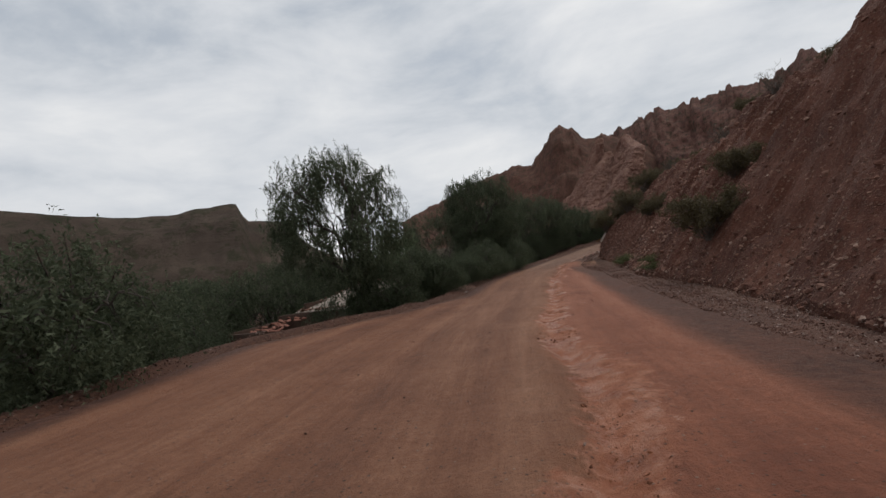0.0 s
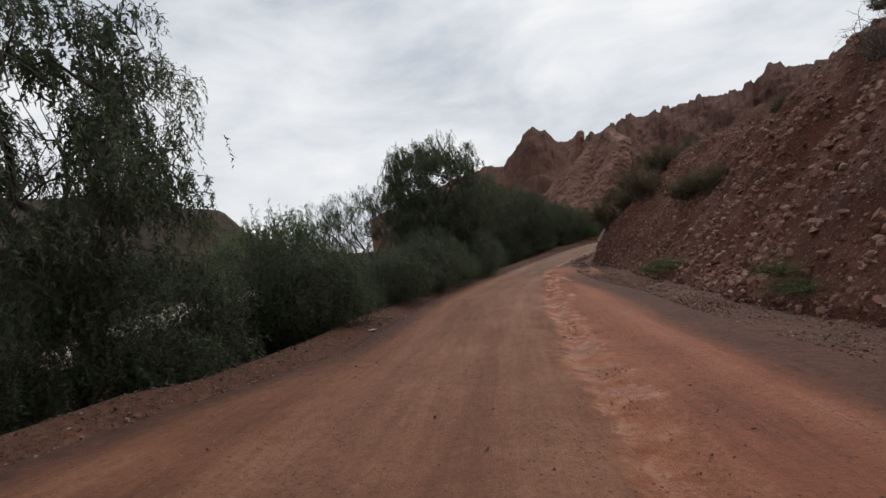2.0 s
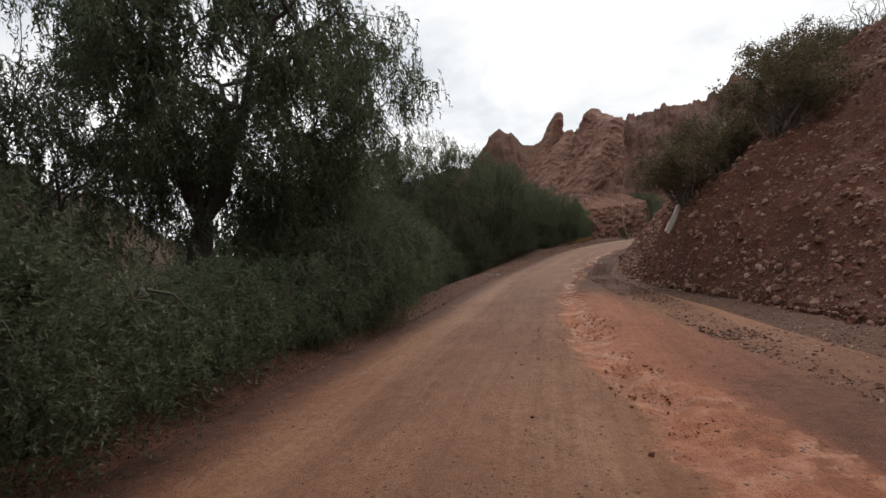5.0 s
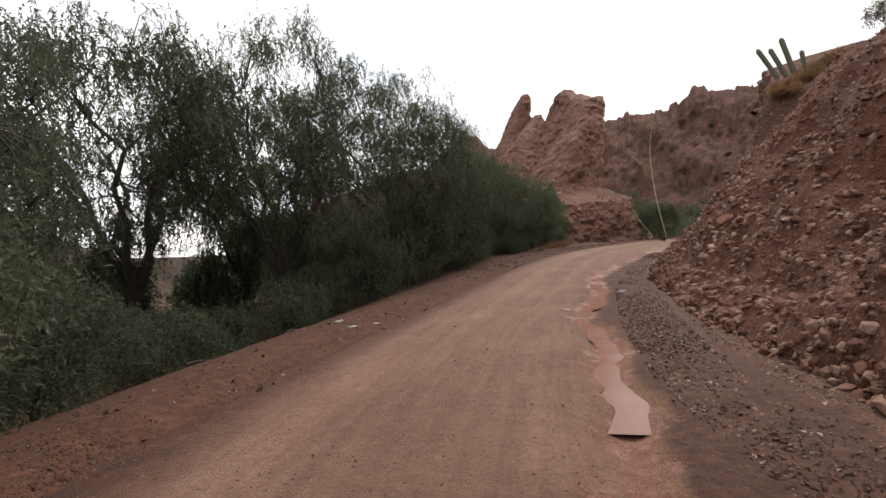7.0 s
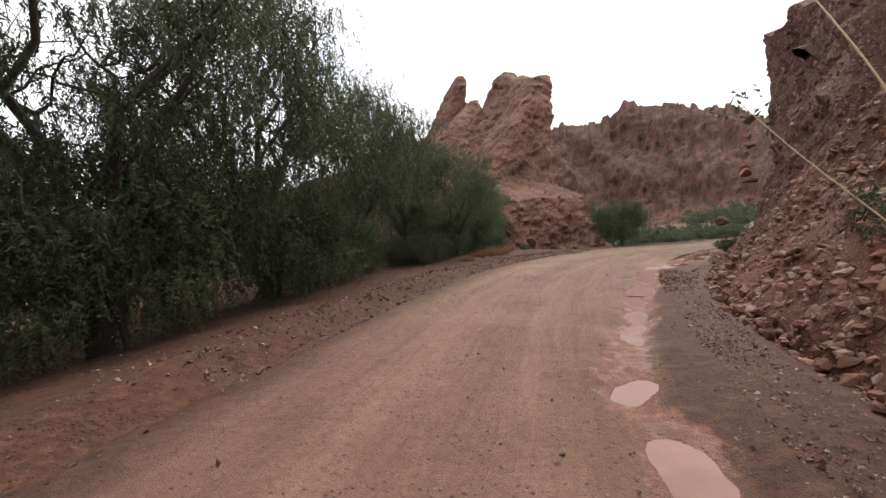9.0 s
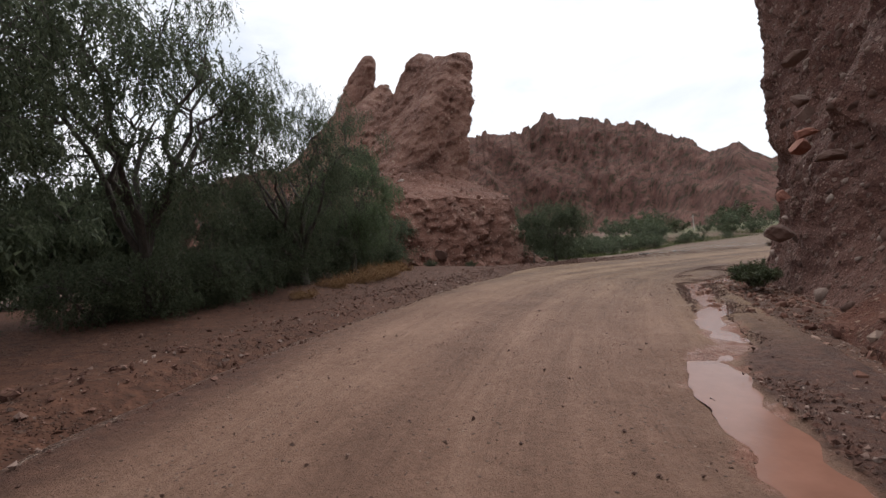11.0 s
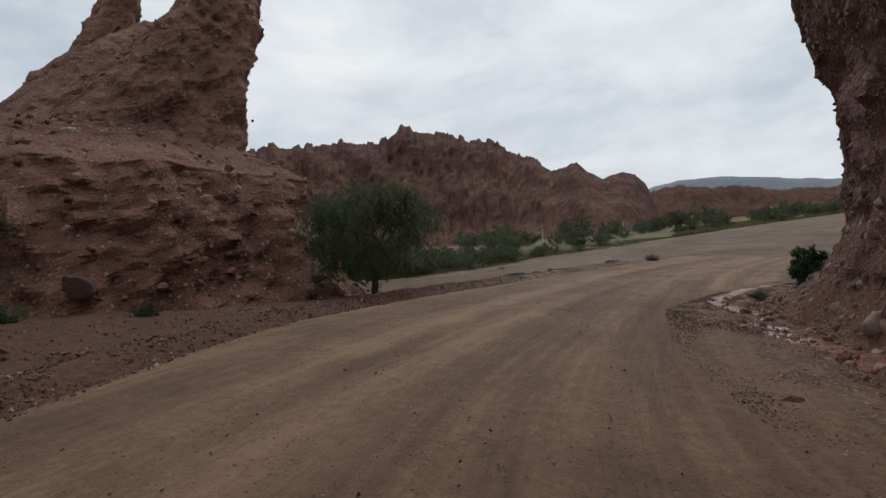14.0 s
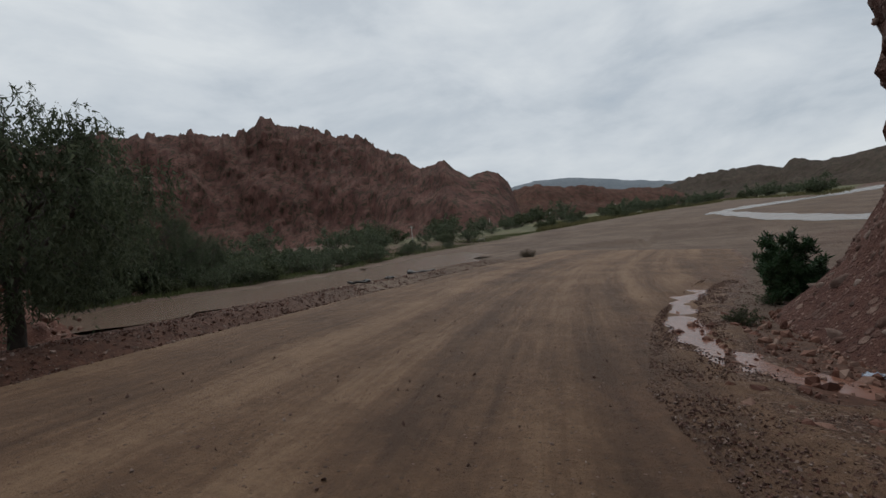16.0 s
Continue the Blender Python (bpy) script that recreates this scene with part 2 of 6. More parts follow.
def road_material():
    m, n, l, b = nodes_of("dirt_road")
    p = pos_node(n, l)
    big = noise_node(n, l, 0.5, 6, 0.6, p)
    fine = noise_node(n, l, 22.0, 8, 0.7, p)
    grit = voronoi_node(n, l, 55.0, p)
    streak = attr_node(n, "streak")
    comb = n.new("ShaderNodeCombineXYZ")
    l.new(math_node(n, l, "MULTIPLY", attr_node(n, "along"), 0.22), comb.inputs["X"])
    l.new(math_node(n, l, "MULTIPLY", attr_node(n, "across"), 3.6), comb.inputs["Y"])
    tread = noise_node(n, l, 2.0, 7, 0.66, comb.outputs["Vector"], 0.3)
    clods = noise_node(n, l, 6.0, 9, 0.75, p)
    late = attr_node(n, "late")
    mud = attr_node(n, "mud")
    gravel = attr_node(n, "gravel")
    t = math_node(n, l, "ADD", math_node(n, l, "ADD", math_node(n, l, "MULTIPLY", big, 0.28), math_node(n, l, "MULTIPLY", clods, 0.27)), math_node(n, l, "ADD", math_node(n, l, "MULTIPLY", streak, 0.20), math_node(n, l, "MULTIPLY", tread, 0.25)))
    early = ramp_node(n, l, t, [(0.36, (0.104, 0.037, 0.018)), (0.5, (0.190, 0.078, 0.040)), (0.64, (0.275, 0.131, 0.074))])
    brown = ramp_node(n, l, t, [(0.40, (0.072, 0.037, 0.019)), (0.5, (0.140, 0.077, 0.041)), (0.60, (0.225, 0.136, 0.078))])
    col = mix_node(n, l, late, early, brown)
    tan = ramp_node(n, l, t, [(0.36, (0.128, 0.066, 0.043)), (0.5, (0.205, 0.113, 0.077)), (0.64, (0.282, 0.168, 0.121))])
    col = mix_node(n, l, attr_node(n, "middle"), col, tan)
    rust = ramp_node(n, l, t, [(0.36, (0.160, 0.051, 0.027)), (0.5, (0.250, 0.088, 0.047)), (0.64, (0.32, 0.132, 0.078))])
    col = mix_node(n, l, range_node(n, l, math_node(n, l, "ADD", attr_node(n, "red_side"), math_node(n, l, "MULTIPLY", math_node(n, l, "SUBTRACT", clods, 0.5), 0.5)), 0.15, 0.85), col, rust)
    col = mix_node(n, l, range_node(n, l, fine, 0.35, 0.75, 0.0, 0.4), col, mix_node(n, l, late, (0.062, 0.025, 0.015), (0.060, 0.033, 0.019)))
    # dark tone for wet mud and for hedge shade painted on the left shoulder
    wet_shade = ramp_node(n, l, clods, [(0.36, (0.036, 0.014, 0.009)), (0.5, (0.066, 0.026, 0.016)), (0.66, (0.110, 0.047, 0.030))])
    col = mix_node(n, l, range_node(n, l, math_node(n, l, "ADD", attr_node(n, "wet_hedge_shade"), math_node(n, l, "MULTIPLY", math_node(n, l, "SUBTRACT", big, 0.5), 0.6)), 0.2, 0.8), col, wet_shade)
    mudc = ramp_node(n, l, noise_node(n, l, 3.0, 9, 0.75, p), [(0.36, (0.200, 0.062, 0.028)), (0.5, (0.285, 0.108, 0.058)), (0.64, (0.37, 0.178, 0.118))])
    silt = ramp_node(n, l, clods, [(0.36, (0.135, 0.052, 0.031)), (0.5, (0.195, 0.085, 0.056)), (0.64, (0.27, 0.140, 0.104))])
    mudc = mix_node(n, l, range_node(n, l, late, 0.15, 0.45), mudc, silt)
    mask = range_node(n, l, math_node(n, l, "ADD", mud, math_node(n, l, "MULTIPLY", math_node(n, l, "SUBTRACT", noise_node(n, l, 4.5, 9, 0.78, p), 0.5), 1.5)), 0.36, 0.66)
    col = mix_node(n, l, mask, col, mudc)
    chip = n.new("ShaderNodeTexVoronoi")
    chip.inputs["Scale"].default_value = 26.0
    l.new(p, chip.inputs["Vector"])
    csep = n.new("ShaderNodeSeparateColor")
    l.new(chip.outputs["Color"], csep.inputs["Color"])
    few = range_node(n, l, noise_node(n, l, 0.8, 5, 0.7, p), 0.42, 0.66, 0.04, 0.22)
    spot = math_node(n, l, "MULTIPLY", range_node(n, l, chip.outputs["Distance"], 0.42, 0.26), math_node(n, l, "LESS_THAN", csep.outputs[0], few))
    col = mix_node(n, l, math_node(n, l, "MULTIPLY", spot, 0.85), col, ramp_node(n, l, csep.outputs[1], [(0.0, (0.040, 0.022, 0.016)), (0.6, (0.085, 0.050, 0.036)), (1.0, (0.25, 0.17, 0.13))]))
    vor = n.new("ShaderNodeTexVoronoi")
    vor.inputs["Scale"].default_value = 33.0
    l.new(p, vor.inputs["Vector"])
    sep = n.new("ShaderNodeSeparateColor")
    l.new(vor.outputs["Color"], sep.inputs["Color"])
    stone = ramp_node(n, l, sep.outputs[0], [(0.0, (0.028, 0.015, 0.010)), (0.5, (0.088, 0.041, 0.026)), (0.8, (0.150, 0.082, 0.056)), (1.0, (0.31, 0.235, 0.19))])
    gmask = range_node(n, l, math_node(n, l, "ADD", gravel, math_node(n, l, "MULTIPLY", math_node(n, l, "SUBTRACT", noise_node(n, l, 2.2, 7, 0.7, p), 0.5), 1.1)), 0.35, 0.65)
    col = mix_node(n, l, gmask, col, stone)
    l.new(col, b.inputs["Base Color"])
    wet = math_node(n, l, "MULTIPLY", mask, range_node(n, l, noise_node(n, l, 1.7, 4, 0.6, p), 0.42, 0.6))
    l.new(range_node(n, l, wet, 0.2, 0.9, 0.82, 0.36), b.inputs["Roughness"])
    b.inputs["Specular IOR Level"].default_value = 0.3
    h = math_node(n, l, "ADD", math_node(n, l, "ADD", math_node(n, l, "MULTIPLY", fine, 0.5), math_node(n, l, "ADD", math_node(n, l, "MULTIPLY", tread, 0.9), math_node(n, l, "MULTIPLY", clods, 1.1))), math_node(n, l, "MULTIPLY", range_node(n, l, grit, 0.0, 0.5, 1, 0), 0.25))
    pit = math_node(n, l, "ADD", math_node(n, l, "MULTIPLY", range_node(n, l, vor.outputs["Distance"], 0.0, 0.5, 1.2, 0.0), gmask), math_node(n, l, "MULTIPLY", spot, 0.8))
    bump_node(n, l, math_node(n, l, "ADD", h, pit), 0.9, 0.045, b)
    return m


MAT_ROAD = road_material()


def leaf_material(name, cols, trans=0.25, rough=0.55):
    m, n, l, b = nodes_of(name)
    g = n.new("ShaderNodeNewGeometry")
    p = pos_node(n, l)
    big = noise_node(n, l, 0.9, 3, 0.5, p)
    mix = math_node(n, l, "ADD", math_node(n, l, "MULTIPLY", g.outputs["Random Per Island"], 0.5), math_node(n, l, "MULTIPLY", big, 0.5))
    col = ramp_node(n, l, mix, [(0.2, cols[0]), (0.5, cols[1]), (0.8, cols[2])])
    l.new(col, b.inputs["Base Color"])
    b.inputs["Roughness"].default_value = rough + 0.1
    b.inputs["Specular IOR Level"].default_value = 0.15
    t = n.new("ShaderNodeBsdfTranslucent")
    l.new(col, t.inputs["Color"])
    mx = n.new("ShaderNodeMixShader")
    mx.inputs[0].default_value = trans
    l.new(b.outputs[0], mx.inputs[1])
    l.new(t.outputs[0], mx.inputs[2])
    l.new(mx.outputs[0], n["Material Output"].inputs["Surface"])
    return m


MAT_PEPPER = leaf_material("pepper_leaves", [(0.034, 0.044, 0.025), (0.068, 0.083, 0.048), (0.122, 0.140, 0.088)], 0.45)
MAT_FRESH = leaf_material("fresh_pepper_leaves", [(0.046, 0.066, 0.034), (0.088, 0.120, 0.062), (0.145, 0.180, 0.100)], 0.45)
MAT_SAGE = leaf_material("dusty_green_leaves", [(0.034, 0.044, 0.022), (0.062, 0.074, 0.036), (0.105, 0.112, 0.062)], 0.2)
MAT_DARKLEAF = leaf_material("dark_glossy_leaves", [(0.020, 0.042, 0.020), (0.036, 0.068, 0.030), (0.06, 0.098, 0.045)], 0.15, 0.4)
MAT_DRYLEAF = leaf_material("dry_brown_leaves", [(0.050, 0.034, 0.020), (0.085, 0.058, 0.032), (0.14, 0.10, 0.058)], 0.2)
MAT_OLIVE = leaf_material("brownish_olive_leaves", [(0.050, 0.041, 0.022), (0.092, 0.076, 0.041), (0.145, 0.120, 0.068)], 0.35)
MAT_REED = leaf_material("yellow_green_reeds", [(0.075, 0.070, 0.030), (0.12, 0.108, 0.048), (0.18, 0.155, 0.075)], 0.2)
MAT_STRAW = leaf_material("dry_straw", [(0.12, 0.060, 0.026), (0.20, 0.110, 0.050), (0.30, 0.19, 0.095)], 0.15)
MAT_GRASS = leaf_material("green_grass", [(0.046, 0.058, 0.022), (0.082, 0.096, 0.038), (0.125, 0.138, 0.060)], 0.3)
MAT_PALE = leaf_material("pale_flower_heads", [(0.22, 0.22, 0.15), (0.34, 0.33, 0.25), (0.48, 0.46, 0.38)], 0.2)


def bark_material(name, dark, light):
    m, n, l, b = nodes_of(name)
    p = pos_node(n, l, (1, 1, 0.3))
    f = noise_node(n, l, 24.0, 8, 0.7, p)
    l.new(ramp_node(n, l, f, [(0.3, dark), (0.7, light)]), b.inputs["Base Color"])
    b.inputs["Roughness"].default_value = 0.9
    bump_node(n, l, f, 0.8, 0.03, b)
    return m


MAT_BARK = bark_material("dark_bark", (0.022, 0.017, 0.014), (0.075, 0.058, 0.046))
MAT_TWIG = bark_material("grey_twigs", (0.055, 0.045, 0.037), (0.13, 0.105, 0.085))


def stone_material(name, stops):
    m, n, l, b = nodes_of(name)
    o = n.new("ShaderNodeObjectInfo")
    g = n.new("ShaderNodeNewGeometry")
    r = math_node(n, l, "FRACT", math_node(n, l, "ADD", o.outputs["Random"], g.outputs["Random Per Island"]))
    p = pos_node(n, l)
    f = noise_node(n, l, 9.0, 8, 0.7, p)
    base = ramp_node(n, l, r, stops)
    col = mix_node(n, l, range_node(n, l, f, 0.36, 0.70, 0.03, 0.5), base, (0.085, 0.038, 0.027))
    l.new(col, b.inputs["Base Color"])
    b.inputs["Roughness"].default_value = 0.9
    b.inputs["Specular IOR Level"].default_value = 0.3
    bump_node(n, l, f, 0.7, 0.03, b)
    return m


MAT_STONE = stone_material("loose_red_stones", [(0.0, (0.082, 0.034, 0.024)), (0.30, (0.148, 0.066, 0.045)), (0.60, (0.21, 0.107, 0.076)), (0.88, (0.265, 0.160, 0.120)), (1.0, (0.34, 0.245, 0.195))])
MAT_GRIT = stone_material("red_brown_gravel", [(0.0, (0.060, 0.028, 0.020)), (0.4, (0.120, 0.056, 0.040)), (0.8, (0.19, 0.105, 0.080)), (1.0, (0.36, 0.28, 0.24))])
MAT_CLOD = stone_material("crumbled_red_mud", [(0.0, (0.115, 0.048, 0.026)), (0.4, (0.22, 0.085, 0.042)), (0.8, (0.30, 0.118, 0.058)), (1.0, (0.36, 0.19, 0.125))])
MAT_COBBLE = stone_material("grey_brown_cobbles", [(0.0, (0.055, 0.030, 0.023)), (0.4, (0.100, 0.056, 0.043)), (0.75, (0.155, 0.098, 0.078)), (1.0, (0.29, 0.225, 0.19))])


def water_material(name="muddy_water", dark=(0.21, 0.074, 0.040), light=(0.29, 0.112, 0.066), rough=0.16, gloss=0.4):
    m, n, l, b = nodes_of(name)
    p = pos_node(n, l)
    f = noise_node(n, l, 2.5, 5, 0.6, p)
    l.new(ramp_node(n, l, f, [(0.3, dark), (0.7, light)]), b.inputs["Base Color"])
    b.inputs["Roughness"].default_value = rough
    b.inputs["Specular IOR Level"].default_value = gloss
    bump_node(n, l, noise_node(n, l, 16.0, 4, 0.6, p), 0.12, 0.02, b)
    return m


MAT_WATER = water_material("muddy_water", (0.165, 0.076, 0.052), (0.225, 0.108, 0.076), 0.2, 0.2)
MAT_RIVER = water_material("brown_river", (0.125, 0.092, 0.070), (0.170, 0.128, 0.100), 0.24, 0.12)
MAT_CHANNEL = water_material("silty_channel", (0.165, 0.112, 0.084), (0.225, 0.155, 0.120), 0.18, 0.2)


def plain_material(name, a, b_, scale=30.0, rough=0.8, metal=0.0):
    m, n, l, b = nodes_of(name)
    p = pos_node(n, l)
    f = noise_node(n, l, scale, 6, 0.65, p)
    l.new(ramp_node(n, l, f, [(0.3, a), (0.7, b_)]), b.inputs["Base Color"])
    b.inputs["Roughness"].default_value, b.inputs["Metallic"].default_value = rough, metal
    bump_node(n, l, f, 0.4, 0.01, b)
    return m


MAT_PALESTONE = plain_material("pale_limestone", (0.34, 0.29, 0.25), (0.50, 0.44, 0.385), 8.0, 0.9)
MAT_POLE = plain_material("weathered_white_pole", (0.30, 0.29, 0.27), (0.42, 0.41, 0.38), 12.0, 0.8)
MAT_CACTUS = plain_material("grey_green_cactus", (0.065, 0.064, 0.044), (0.12, 0.115, 0.08), 14.0, 0.7)
MAT_MAGUEY = plain_material("dry_flower_stalk", (0.30, 0.22, 0.13), (0.44, 0.34, 0.21), 20.0, 0.9)
MAT_SHEET = plain_material("dusty_tan_sheet", (0.24, 0.19, 0.155), (0.36, 0.30, 0.255), 2.0, 0.7)
MAT_ADOBE = plain_material("tan_adobe", (0.060, 0.034, 0.024), (0.105, 0.062, 0.044), 3.0, 0.95)
MAT_WASTE = plain_material("white_plastic_scrap", (0.34, 0.31, 0.28), (0.50, 0.47, 0.44), 8.0, 0.6)
MAT_GREENBAG = plain_material("green_white_plastic", (0.16, 0.30, 0.22), (0.62, 0.66, 0.62), 14.0, 0.4)
MAT_BLUEBAG = plain_material("blue_plastic", (0.16, 0.22, 0.34), (0.5, 0.54, 0.6), 14.0, 0.4)
MAT_RUBBER = plain_material("black_rubber", (0.012, 0.012, 0.012), (0.035, 0.032, 0.03), 20.0, 0.7)
MAT_TILE = plain_material("broken_red_tile", (0.17, 0.06, 0.04), (0.30, 0.13, 0.09), 9.0, 0.9)
# ---------------------------------------------------------------- plan of the road
ROAD = [(-3.4, -39.9, 1.4), (-2.1, -25.4, 0.9), (-0.8, -10.9, 0.4), (0.56, 3.54, -0.15), (1.4, 10.8, -0.32), (2.6, 17.9, -0.54), (3.8, 25.1, -0.75),
        (5.13, 32.2, -0.85), (7.0, 39.2, -1.0), (9.4, 46.1, -1.13), (11.75, 53.0, -1.25), (14.4, 59.8, -1.34), (17.8, 66.2, -1.28), (21.6, 72.4, -1.07),
        (25.9, 78.2, -0.9), (31.2, 83.2, -0.87), (37.0, 87.5, -1.04), (43.7, 90.3, -1.25), (50.6, 92.5, -1.5), (57.7, 94.3, -1.67), (64.8, 95.6, -1.82),
        (79.3, 97.0, -2.1), (93.8, 98.0, -2.4)]


def spline(points, step):
    """Catmull-Rom through points, resampled at even steps."""
    p = np.array(points, float)
    p = np.vstack([2 * p[0] - p[1], p, 2 * p[-1] - p[-2]])
    out = []
    for k in range(1, len(p) - 2):
        u = np.linspace(0, 1, 24, endpoint=False)[:, None]
        a, b, c, d = p[k - 1], p[k], p[k + 1], p[k + 2]
        out.append(0.5 * (2 * b + (c - a) * u + (2 * a - 5 * b + 4 * c - d) * u**2 + (3 * b - a - 3 * c + d) * u**3))
    q = np.vstack(out + [p[-2:-1]])
    s = np.r_[0, np.cumsum(np.linalg.norm(np.diff(q[:, :2], axis=0), axis=1))]
    t = np.arange(0, s[-1], step)
    return np.stack([np.interp(t, s, q[:, j]) for j in range(q.shape[1])], 1), t


LINE, LINE_S = spline(ROAD, 0.5)
TANG = np.gradient(LINE[:, :2], axis=0)
TANG /= np.linalg.norm(TANG, axis=1)[:, None]
RIGHT = np.stack([TANG[:, 1], -TANG[:, 0]], 1)


def track(s):
    """Centre, right-hand normal at distances s along the road."""
    s = np.asarray(s, float)
    c = np.stack([np.interp(s, LINE_S, LINE[:, j]) for j in range(3)], -1)
    r = np.stack([np.interp(s, LINE_S, RIGHT[:, j]) for j in range(2)], -1)
    return c, r / np.linalg.norm(r, axis=-1, keepdims=True)


def road_coords(x, y):
    """Distance along the road, offset to its right, and its height, for arrays."""
    x, y = np.ravel(x), np.ravel(y)
    s, l, z = np.empty(len(x)), np.empty(len(x)), np.empty(len(x))
    for a in range(0, len(x), 20000):
        dx = x[a:a + 20000, None] - LINE[None, :, 0]
        dy = y[a:a + 20000, None] - LINE[None, :, 1]
        k = np.argmin(dx * dx + dy * dy, 1)
        i = np.arange(len(k))
        along = dx[i, k] * TANG[k, 0] + dy[i, k] * TANG[k, 1]
        across = dx[i, k] * RIGHT[k, 0] + dy[i, k] * RIGHT[k, 1]
        far = np.hypot(dx[i, k], dy[i, k])
        s[a:a + 20000] = LINE_S[k] + np.clip(along, -0.3, 0.3)
        l[a:a + 20000] = np.where(np.abs(along) > 1, np.sign(across + 1e-9) * far, across)
        z[a:a + 20000] = LINE[k, 2]
    return s, l, z


def noise2(x, y, scale, octaves=4, seed=0.0, gain=0.5):
    """Fractal value noise on arrays, in -1 to 1."""
    total, amp, norm = np.zeros(np.shape(x)), 1.0, 0.0
    for o in range(octaves):
        u, v = np.asarray(x) * scale + 37.1 * o + seed, np.asarray(y) * scale - 17.7 * o + seed * 1.7
        iu, iv = np.floor(u), np.floor(v)
        fu, fv = u - iu, v - iv
        fu, fv = fu * fu * (3 - 2 * fu), fv * fv * (3 - 2 * fv)

        def h(a, b):
            w = np.sin(a * 127.1 + b * 311.7 + seed * 13.7 + o * 7.3) * 43758.5453
            return (w - np.floor(w)) * 2 - 1

        total += amp * ((h(iu, iv) * (1 - fu) + h(iu + 1, iv) * fu) * (1 - fv) + (h(iu, iv + 1) * (1 - fu) + h(iu + 1, iv + 1) * fu) * fv)
        norm += amp
        amp, scale = amp * gain, scale * 2.03
    return total / norm


def ridged(x, y, scale, octaves=4, seed=0.0):
    return 1 - 2 * np.abs(noise2(x, y, scale, octaves, seed))


def smooth(v, a, b):
    u = np.clip((v - a) / (b - a), 0, 1)
    return u * u * (3 - 2 * u)


def left_edge(s):
    return np.interp(s, [0, 40, 47, 52, 58, 64, 110, 128, 136, 142, 150, 165, 200], [7, 7.5, 7.8, 8.2, 5.6, 3.9, 3.9, 4.1, 4.6, 6.2, 6.3, 6.0, 6.0])


def verge(s):
    return np.interp(s, [0, 45, 72, 80, 86, 100, 110, 118, 126, 136, 143, 147, 152, 160, 170, 200], [3.6, 3.7, 4.0, 2.8, 2.0, 1.0, 1.0, 1.6, 2.0, 1.9, 1.0, 0.8, 1.7, 4.0, 6.0, 7.0])


def foot(s):
    return np.interp(s, [0, 47, 56, 68, 74, 84, 90, 96, 104, 112, 118, 125, 131, 137, 143, 150, 158, 166, 200], [4.6, 4.8, 5.8, 5.4, 5.6, 5.0, 4.0, 3.0, 2.6, 2.1, 2.4, 3.4, 3.8, 3.9, 4.0, 4.4, 8.0, 16, 30])


def river_mid(x):
    return np.interp(x, [36, 50, 60, 70, 85, 110, 140], [113, 114.6, 115.6, 117, 121, 128, 134])


def bank_line(x):
    """Where the scrub of the far bank begins."""
    return np.interp(x, [40, 57, 78, 108, 128, 161, 212, 262, 340], [122, 126, 131, 140, 134, 128, 124, 116, 96])


def ground_z(x, y):
    shape = np.shape(x)
    s, l, z = road_coords(x, y)
    x, y = np.ravel(x), np.ravel(y)
    out = z - 0.065 * np.clip(l, -8, 8)
    d = -l - left_edge(s)
    drop = np.interp(s, [0, 40, 58, 70, 100, 114, 122, 140, 147, 155, 175, 200], [3.0, 3.0, 2.6, 2.0, 1.6, 0.7, -0.2, -0.3, 0.25, 0.5, 0.6, 0.6])
    out += -drop * smooth(d, 0.9, 6.5) + 0.16 * np.exp(-((d - 0.5) / 0.55) ** 2) * (1 + 0.7 * noise2(x, y, 0.9, 3, 3.0))
    out -= 1.5 * smooth(l, foot(s) + 1.0, foot(s) + 5.0) * (s < 152)
    mid_y = river_mid(x)
    out -= 0.5 * smooth(np.abs(y - mid_y), 10.5, 6.0) * smooth(x, 36, 44) * smooth(-x, -118, -104)
    far = smooth(np.abs(l), 14, 70)
    plain = -2.9 + 0.35 * noise2(x, y, 0.03, 3, 5.0) + 0.03 * np.clip(x - 60, 0, 500) * smooth(x, 60, 130)
    out = out * (1 - far) + plain * far
    out += 0.10 * noise2(x, y, 0.5, 4, 1.0) * smooth(np.abs(l), 3, 7) * (1 - 0.7 * smooth(x, 80, 110)) + 0.03 * noise2(x, y, 2.2, 3, 2.0)
    out -= 0.16 * smooth(l, -left_edge(s) - 0.2, -left_edge(s) + 0.7) * smooth(-l, -verge(s) - 1.0, -verge(s) + 0.3)
    return out.reshape(shape)


# ---------------------------------------------------------------- mesh helpers
def mesh_from(name, verts, faces, mat=None, shade=False, attrs=()):
    """A mesh from arrays; faces is an array of triangles or quads."""
    me = bpy.data.meshes.new(name)
    verts, faces = np.asarray(verts, np.float32), np.asarray(faces, np.int32)
    k = faces.shape[1]
    me.vertices.add(len(verts))
    me.vertices.foreach_set("co", verts.ravel())
    me.loops.add(faces.size)
    me.loops.foreach_set("vertex_index", faces.ravel())
    me.polygons.add(len(faces))
    me.polygons.foreach_set("loop_start", np.arange(0, faces.size, k, dtype=np.int32))
    me.polygons.foreach_set("loop_total", np.full(len(faces), k, np.int32))
    me.update(calc_edges=True)
    me.polygons.foreach_set("use_smooth", np.full(len(faces), shade))
    for key, values in attrs:
        me.attributes.new(key, "FLOAT", "POINT").data.foreach_set("value", np.asarray(values, np.float32).ravel())
    if mat:
        me.materials.append(mat)
    me.validate()
    return me


def grid_faces(rows, cols, wrap=False):
    i, j = np.meshgrid(np.arange(rows - 1), np.arange(cols if wrap else cols - 1), indexing="ij")
    a = i * cols + j
    b = i * cols + (j + 1) % cols
    return np.stack([a, b, b + cols, a + cols], -1).reshape(-1, 4)


